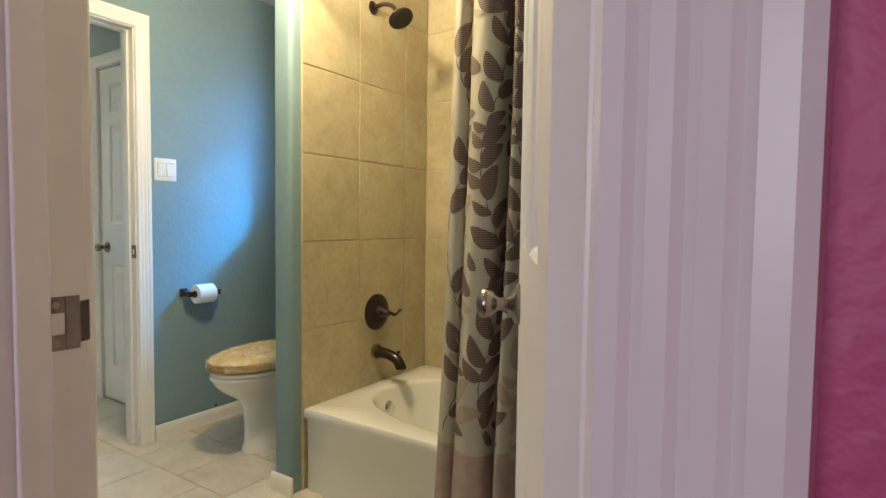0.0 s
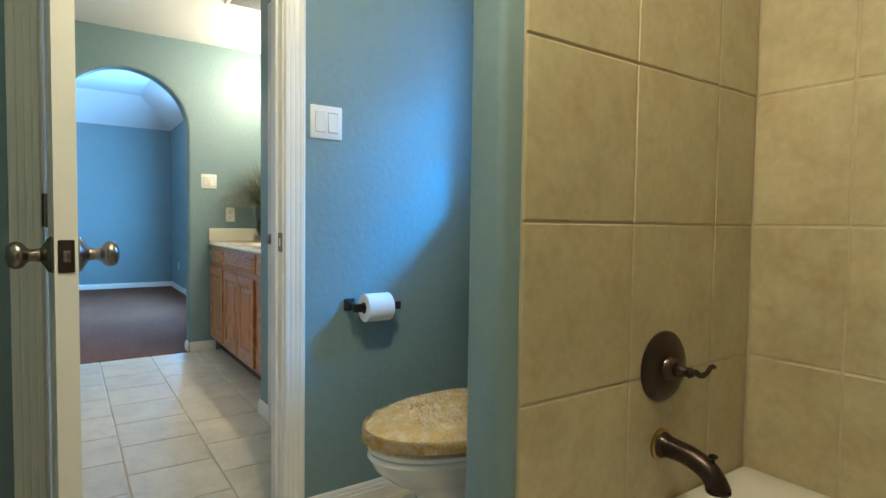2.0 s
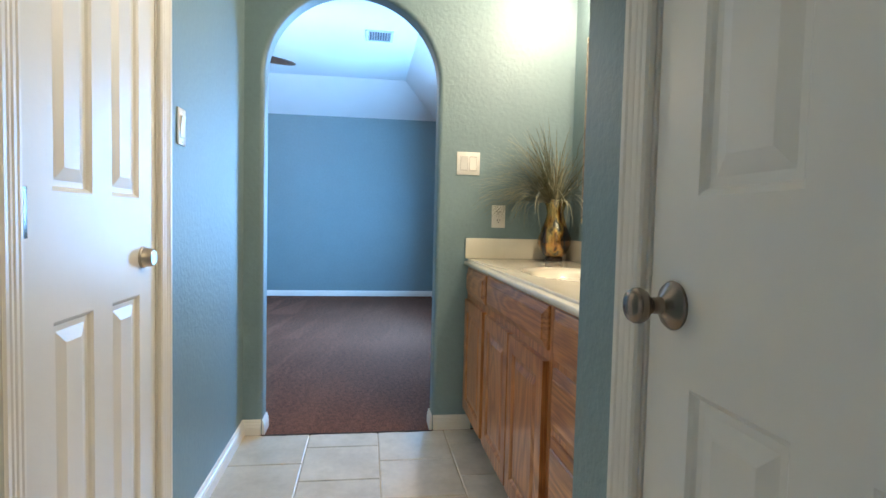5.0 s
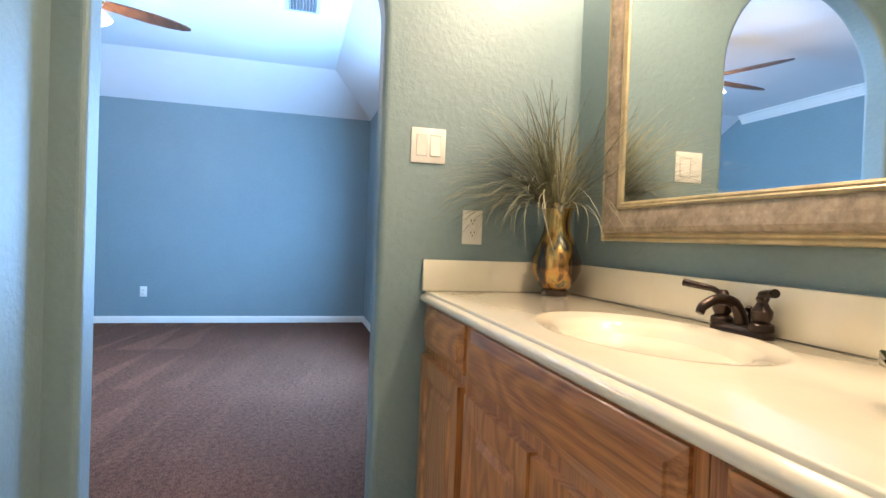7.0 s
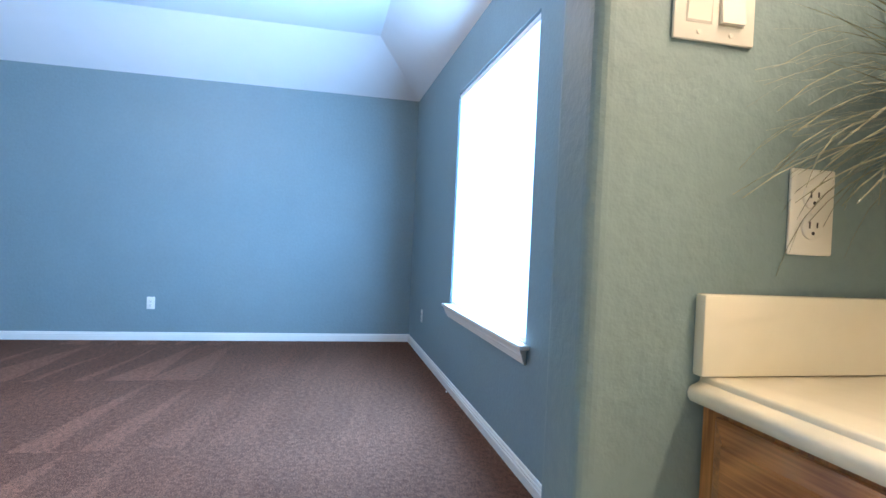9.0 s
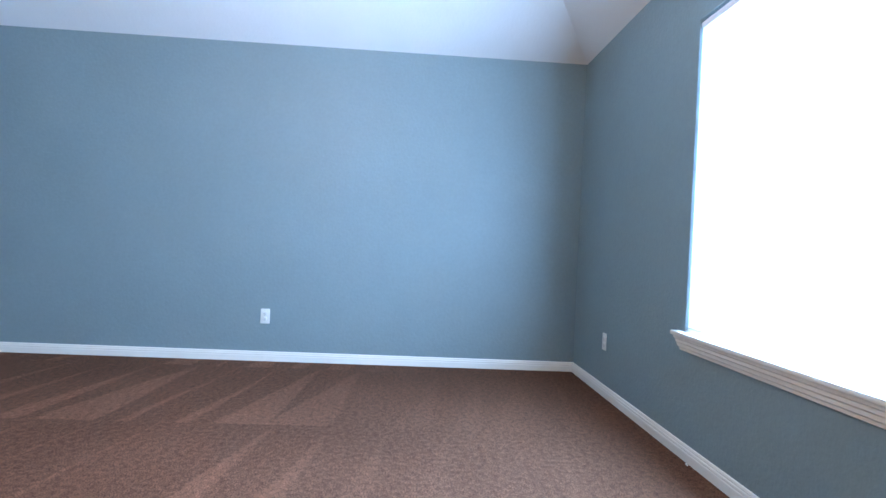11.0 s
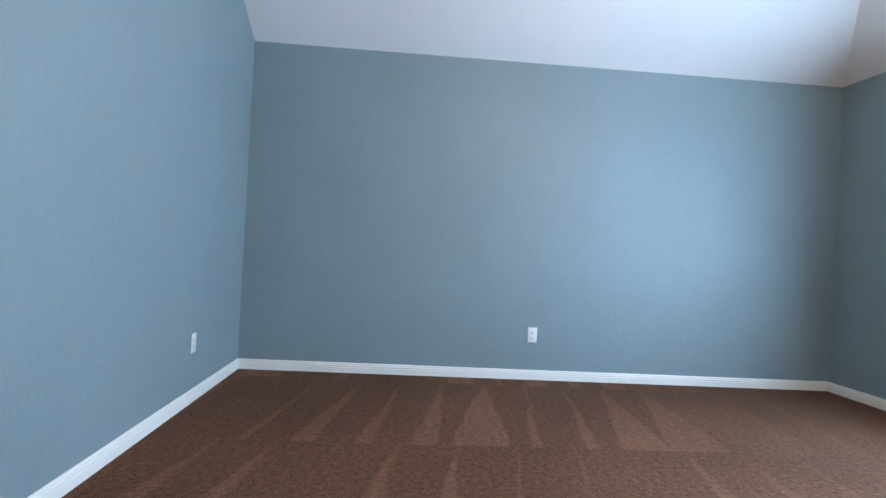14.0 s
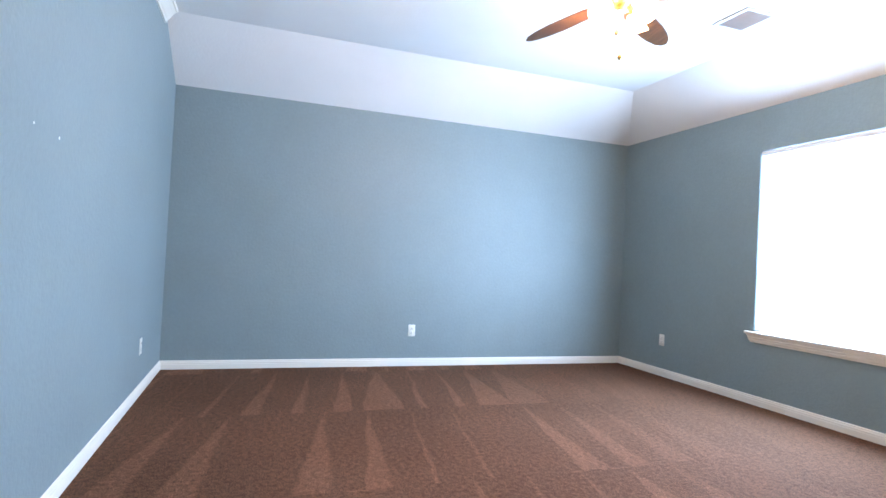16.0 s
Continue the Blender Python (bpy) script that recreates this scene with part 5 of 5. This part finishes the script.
part("spout", tube(smooth_path([(0, 0.002, 0.012), (0, -0.002, 0.040), (0, -0.024, 0.068), (0, -0.064, 0.074), (0, -0.098, 0.060), (0, -0.108, 0.044)]), [0.0145 - 0.00014 * i for i in range(41)], 18), BRONZE, tap)
for s in (-1, 1):
    hnd = part("handle_base", turned([(0.024, 0.015), (0.023, 0.028), (0.015, 0.034), (0.020, 0.044), (0.021, 0.056), (0.014, 0.066), (0.010, 0.074), (0.013, 0.082), (0.008, 0.090)], pose(s * 0.052, 0, 0), 20), BRONZE, tap)
    part("lever", tube(smooth_path([(s * 0.052, 0, 0.078), (s * 0.066, -0.014, 0.090), (s * 0.078, -0.030, 0.094), (s * 0.108, -0.040, 0.098), (s * 0.122, -0.046, 0.100)]), [0.006 + 0.0001 * i for i in range(33)], 12), BRONZE, hnd)
part("lift_rod", turned([(0.003, 0.01), (0.003, 0.045), (0.008, 0.050), (0.009, 0.056), (0.004, 0.060)], pose(0, 0.022, 0), 14), BRONZE, tap)

# mirror
mx0, mx1, mz0, mz1 = -5.358, -4.175, 1.063, 1.930
mir = thing("framed_mirror", pose((mx0 + mx1) / 2, BATH_N, mz0), "wall mirror in a washed wood frame with gilt edges", "mirror")
mw, mh = (mx1 - mx0) / 2, mz1 - mz0


def frame_band(profile):
    """A mitred frame moulding: (inset from the outer edge, depth off the wall)."""
    return loft([[(sx * (mw - i), -d, i if sz < 0 else mh - i) for i, d in profile] for sx, sz in ((-1, -1), (1, -1), (1, 1), (-1, 1), (-1, -1))], False, False)


part("outer_bead", frame_band([(0.0, 0.001), (0.0, 0.036), (0.003, 0.041), (0.008, 0.042), (0.012, 0.039), (0.013, 0.036), (0.019, 0.040), (0.024, 0.038)]), FRAME_GOLD, mir, "gilt outer beading", smooth=False)
part("frame", frame_band([(0.024, 0.038), (0.028, 0.050), (0.040, 0.055), (0.062, 0.052), (0.088, 0.046), (0.092, 0.044)]), FRAME_WOOD, mir, "brown-grey washed wood moulding", smooth=False)
part("inner_bead", frame_band([(0.092, 0.044), (0.094, 0.048), (0.099, 0.049), (0.103, 0.046), (0.107, 0.047), (0.112, 0.044), (0.115, 0.036)]), FRAME_GOLD, mir, "gilt inner beading", smooth=False)
part("mirror_glass", box(-mw + 0.113, -0.040, 0.113, mw - 0.113, -0.004, mh - 0.113), MIRROR, mir, "silvered mirror glass", smooth=False)

# vanity light above the mirror
vl = thing("vanity_light", pose(-4.755, BATH_N, 2.17), "brushed nickel light bar with four glowing globe bulbs", "wall light")
part("bar", box(-0.62, -0.045, -0.045, 0.62, -0.001, 0.045, 0.006), NICKEL, vl)
for bx in (-0.495, -0.165, 0.165, 0.495):
    so = part("socket", turned([(0.022, 0.04), (0.022, 0.070), (0.017, 0.076)], pose(bx, 0, 0, 90), 16), NICKEL, vl)
    g = part("bulb", turned([(0.012, 0.074), (0.028, 0.086), (0.039, 0.104), (0.042, 0.122), (0.038, 0.142), (0.024, 0.158), (0.006, 0.164)], pose(bx, 0, 0, 90), 20), BULB, so, "glowing white globe bulb")
    g.visible_shadow = False


def ceiling_vent(m, w, h, n, label):
    """A louvred grille on a ceiling: x, y in its plane, z down into the room is negative."""
    v = thing("ceiling_vent", m, label, "vent", "ceiling vents")
    # flat dark sheet painted for the shade between the louvres; no duct behind
    part("backing", box(-w / 2 + 0.02, -h / 2 + 0.02, -0.003, w / 2 - 0.02, h / 2 - 0.02, -0.001), VENT_SHADE, v, smooth=False)
    bm = bmesh.new()
    for b in ((-w / 2, -h / 2, -w / 2 + 0.026, h / 2), (w / 2 - 0.026, -h / 2, w / 2, h / 2), (-w / 2 + 0.026, -h / 2, w / 2 - 0.026, -h / 2 + 0.026), (-w / 2 + 0.026, h / 2 - 0.026, w / 2 - 0.026, h / 2)):
        box(b[0], b[1], -0.012, b[2], b[3], 0.0, 0.002, bm)
    part("frame", bm, VENT, v, smooth=False)
    for i in range(n):
        x = -w / 2 + 0.034 + (w - 0.068) * i / (n - 1)
        s = part("slat", box(-0.009, -h / 2 + 0.026, -0.0008, 0.009, h / 2 - 0.026, 0.0008), VENT, v, smooth=False)
        s.matrix_local = pose(x, 0, -0.008, 0, 50, 0)
    return v


ceiling_vent(pose(-8.205, 1.45, FLAT, 0, 0, 90), 0.26, 0.30, 9, "white louvred air vent on the bedroom ceiling")
ceiling_vent(pose(-4.50, 1.90, BATH_C), 0.28, 0.28, 10, "white exhaust grille on the bathroom ceiling")

# vase with dry grass
vase = thing("vase", pose(-5.497, 2.283, COUNTER + 0.001), "mercury glass vase streaked gold, amber and blue on the vanity top", "vase")
part("foot", lathe([(0.043, 0.0), (0.045, 0.004), (0.044, 0.016), (0.040, 0.020)], 36, caps=True), VASE_FOOT, vase, "dark brown glass foot")
part("body", lathe([(0.040, 0.0204), (0.052, 0.030), (0.070, 0.055), (0.083, 0.085), (0.081, 0.115), (0.068, 0.150), (0.055, 0.185), (0.045, 0.215), (0.042, 0.240), (0.048, 0.270), (0.056, 0.296), (0.058, 0.302), (0.055, 0.302), (0.046, 0.270), (0.042, 0.240)], 36, caps=True), VASE, vase)
gr = thing("grass_bouquet", pose(-5.497, 2.283, COUNTER + 0.278), "bouquet of grey-green and straw artificial grass in the vase", "dried grass", kind="stuff")


def blades(count, seed, length, lean, wide, droop):
    """Arching ribbons from the vase's mouth, kept off the two walls behind."""
    rng = random.Random(seed)
    bm = bmesh.new()
    for _ in range(count):
        a = rng.uniform(0, 2 * math.pi)
        if rng.random() < 0.60:
            a = rng.uniform(-2.45, -0.75)
        ln = length * rng.uniform(0.55, 1.0)
        th = lean * rng.uniform(0.05, 1.0) ** 0.85
        w = wide * rng.uniform(0.6, 1.1)
        bend = droop * rng.uniform(-0.35, 1.5)
        ca, sa = math.cos(a), math.sin(a)
        r, z = rng.uniform(0, 0.040), 0.0
        twist = rng.uniform(-0.5, 0.5)
        prev = None
        for i in range(11):
            t = i / 10
            if i:
                ang = th * (0.72 + 0.38 * t) + bend * t * t
                ang = min(ang, 2.7)
                r += ln / 10 * math.sin(ang)
                z += ln / 10 * math.cos(ang)
            k = twist * t * r
            x, y = r * ca - k * sa, r * sa + k * ca
            x, y = x * (0.38 if x < 0 else 1.0), y * (0.55 if y > 0 else 1.0)
            x = max(x, -0.105 + 0.010 * rng.random())
            y = min(y, (0.050 if x > 0.13 else 0.105) - 0.008 * rng.random())
            hw = w * (1 - t) ** 0.6 + 0.0004
            q = [bm.verts.new((x - sa * hw, y + ca * hw, z)), bm.verts.new((x + sa * hw, y - ca * hw, z + 0.0006))]
            if prev:
                bm.faces.new((prev[0], prev[1], q[1], q[0]))
            prev = q
    return bm


part("green_blades", blades(520, 3, 0.45, 1.75, 0.0023, 0.80), GRASS, gr, "grey-green blades", smooth=False)
part("straw_blades", blades(40, 8, 0.28, 1.05, 0.0027, 1.3), GRASS_PALE, gr, "pale drooping straw blades", smooth=False)

# dish
dish = thing("leaf_dish", pose(-4.125, 2.17, COUNTER + 0.001, 0, 0, 18), "olive-brown curved glass dish on the vanity top", "dish")
rows = []
for i in range(17):
    t = -1 + 2 * i / 16
    w = 0.105 * (1 - t * t) ** 0.6 + 0.002
    rows.append([(0.205 * t, w * k, 0.014 + 0.036 * t * t + 0.012 * k * k) for k in (-1, -0.6, -0.2, 0.2, 0.6, 1)])
b = loft(rows, False, False)
loft([[(p[0], p[1], p[2] - 0.006) for p in r] for r in rows], False, False, b)
part("bowl", b, DISH, dish)
part("foot", turned([(0.045, 0.0), (0.045, 0.004), (0.030, 0.012)], pose(0, 0, 0), 24), DISH, dish)

orn = thing("glass_bottle", pose(-4.14, 2.185, COUNTER + 0.017), "small green and gold mercury glass bottle standing in the dish", "bottle")
part("body", lathe([(0.024, 0.0), (0.040, 0.012), (0.047, 0.040), (0.044, 0.068), (0.030, 0.092), (0.020, 0.104)], 28), GREEN_GLAZE, orn)
part("neck", lathe([(0.020, 0.104), (0.017, 0.112), (0.018, 0.128), (0.025, 0.140), (0.022, 0.142)], 24), CHROME, orn, "silvered glass neck")

# ---- ceiling fan ----
fan = thing("ceiling_fan", pose(-7.71, 0.09, FLAT), "brass ceiling fan with wooden blades and lit glass shades", "ceiling fan")
part("canopy", lathe([(0.070, 0.0), (0.070, -0.012), (0.055, -0.045), (0.016, -0.058)], 28), BRASS, fan)
part("downrod", tube([(0, 0, -0.05), (0, 0, -0.17)], 0.012, 14), BRASS, fan)
part("motor_housing", lathe([(0.020, -0.150), (0.070, -0.165), (0.125, -0.195), (0.135, -0.235), (0.128, -0.285), (0.085, -0.315), (0.060, -0.330)], 32), BRASS, fan)
part("light_hub", lathe([(0.055, -0.328), (0.062, -0.350), (0.055, -0.375), (0.030, -0.395), (0.008, -0.402)], 24), BRASS, fan)
for k in range(5):
    m = pose(0, 0, -0.350, 0, 0, 122 + 72 * k)
    b = bmesh.new()
    prof = [(0.17, 0.045), (0.20, 0.058), (0.32, 0.068), (0.46, 0.072), (0.58, 0.062), (0.665, 0.042), (0.705, 0.018), (0.713, 0.004)]
    for dz in (0.003, -0.003):
        loft([[(x, s * w, dz - s * w * 0.13) for s in (-1, 0, 1)] for x, w in prof], False, False, b)
    loft([[(x, s * w, dz - s * w * 0.13) for s in (-1, 1) for dz in ((0.003, -0.003) if s < 0 else (-0.003, 0.003))] for x, w in prof], True, True, b)
    bl = part("blade", b, OAK_FAN, fan, "reddish-brown wooden blade", smooth=False)
    bl.matrix_local = m
    br = part("blade_arm", tube(smooth_path([(0.10, 0, 0.04), (0.14, 0, 0.015), (0.20, 0, 0.008), (0.26, 0, 0.007)]), 0.010, 8), BRASS, bl)
for k in range(4):
    a = radians(20 + 90 * k)
    arm = part("lamp_arm", tube(smooth_path([(0.04 * math.cos(a), 0.04 * math.sin(a), -0.36), (0.09 * math.cos(a), 0.09 * math.sin(a), -0.375), (0.115 * math.cos(a), 0.115 * math.sin(a), -0.395)]), 0.009, 10), BRASS, fan)
    sh = part("shade", turned([(0.022, 0.0), (0.030, 0.015), (0.048, 0.045), (0.062, 0.085), (0.066, 0.10)], pose(0.115 * math.cos(a), 0.115 * math.sin(a), -0.395) @ pose(0, 0, 0, 0, 0, math.degrees(a)) @ pose(0, 0, 0, 0, 155, 0), 24), SHADE, arm, "frosted glass shade, lit")
    sh.visible_shadow = False
for x, z in ((0.02, -0.66), (-0.015, -0.52)):
    ch = part("pull_chain", tube([(x, 0, -0.39), (x, 0, z)], 0.0015, 6), BRASS, fan)
    part("pull_knob", turned([(0.003, 0.012), (0.011, 0.004), (0.012, -0.006), (0.004, -0.016)], pose(x, 0, z), 14), BRASS, ch)

# ---- tiles ----
def tile_mesh(name, w, h, material, t=0.008, c=0.003):
    """A tile lying in x, y with eased edges; its top at z = t."""
    bm = loft([[(i, i, z), (w - i, i, z), (w - i, h - i, z), (i, h - i, z)] for i, z in ((0, 0), (0, t - c * 0.7), (c, t))], True, True)
    me = bpy.data.meshes.new(name)
    bmesh.ops.recalc_face_normals(bm, faces=bm.faces)
    bm.to_mesh(me)
    bm.free()
    me.materials.append(material)
    return me


meshes = {}


def lay(parent, m, w, h, material, t=0.008):
    if w < 0.012 or h < 0.012:
        return
    key = (round(w, 3), round(h, 3), material.name, t)
    if key not in meshes:
        meshes[key] = tile_mesh("tile", w, h, material, t)
    o = new("tile", meshes[key])
    o.parent = parent
    o.matrix_world = m


GAP = 0.005
rows_z = [0.0, 0.307, 0.676, 1.046, 1.411, 1.770, 2.130, BATH_C]
cols_y = [1.645, 1.990, 2.333, TUB_N]
grout = structure("wall_tile_grout", box(STUB_E, 1.646, 0.0, TILE_X - 0.003, TUB_N + 0.008, BATH_C), GROUT, "grout bed behind the beige wall tiles", "grout")
grout_n = structure("wall_tile_grout_north", box(TILE_X - 0.003, TUB_N + 0.002, 0.0, TUB_E, TUB_N + 0.0078, BATH_C), GROUT, "grout bed behind the beige wall tiles", "grout")
for z0, z1 in zip(rows_z, rows_z[1:]):
    for a, b in zip(cols_y, cols_y[1:]):
        m = Matrix(((0, 0, 1, STUB_E), (1, 0, 0, a + GAP / 2), (0, 1, 0, z0 + GAP / 2), (0, 0, 0, 1)))
        lay(stub, m, b - a - GAP, z1 - z0 - GAP, WTILE)
cols_x = [TILE_X + 0.001, -1.462, -1.119, -0.776, -0.433, -0.090, TUB_E]
for z0, z1 in zip(rows_z[1:], rows_z[2:]):
    for a, b in zip(cols_x, cols_x[1:]):
        m = Matrix(((1, 0, 0, a + GAP / 2), (0, 0, -1, TUB_N + 0.008), (0, 1, 0, z0 + GAP / 2), (0, 0, 0, 1)))
        lay(tub_north, m, b - a - GAP, z1 - z0 - GAP, WTILE)
TX, TY = 0.3335, 0.3312
for j in range(-2, 5):
    ya, yb = 1.0985 + TY * j, 1.0985 + TY * (j + 1)
    ya2, yb2 = max(ya, ENTRY_S + 0.03), min(yb, 2.56)
    off = -4.590 if j % 2 else -4.423
    for i in range(-4, 15):
        xa = off + TX * i
        xb = xa + TX
        xa2, xb2 = max(xa, -5.590), min(xb, TUB_E + 0.05)
        if xb2 - xa2 > 0.02 and yb2 - ya2 > 0.02:
            lay(floor, pose(xa2 + GAP / 2, ya2 + GAP / 2, -0.008), xb2 - xa2 - GAP, yb2 - ya2 - GAP, FTILE)
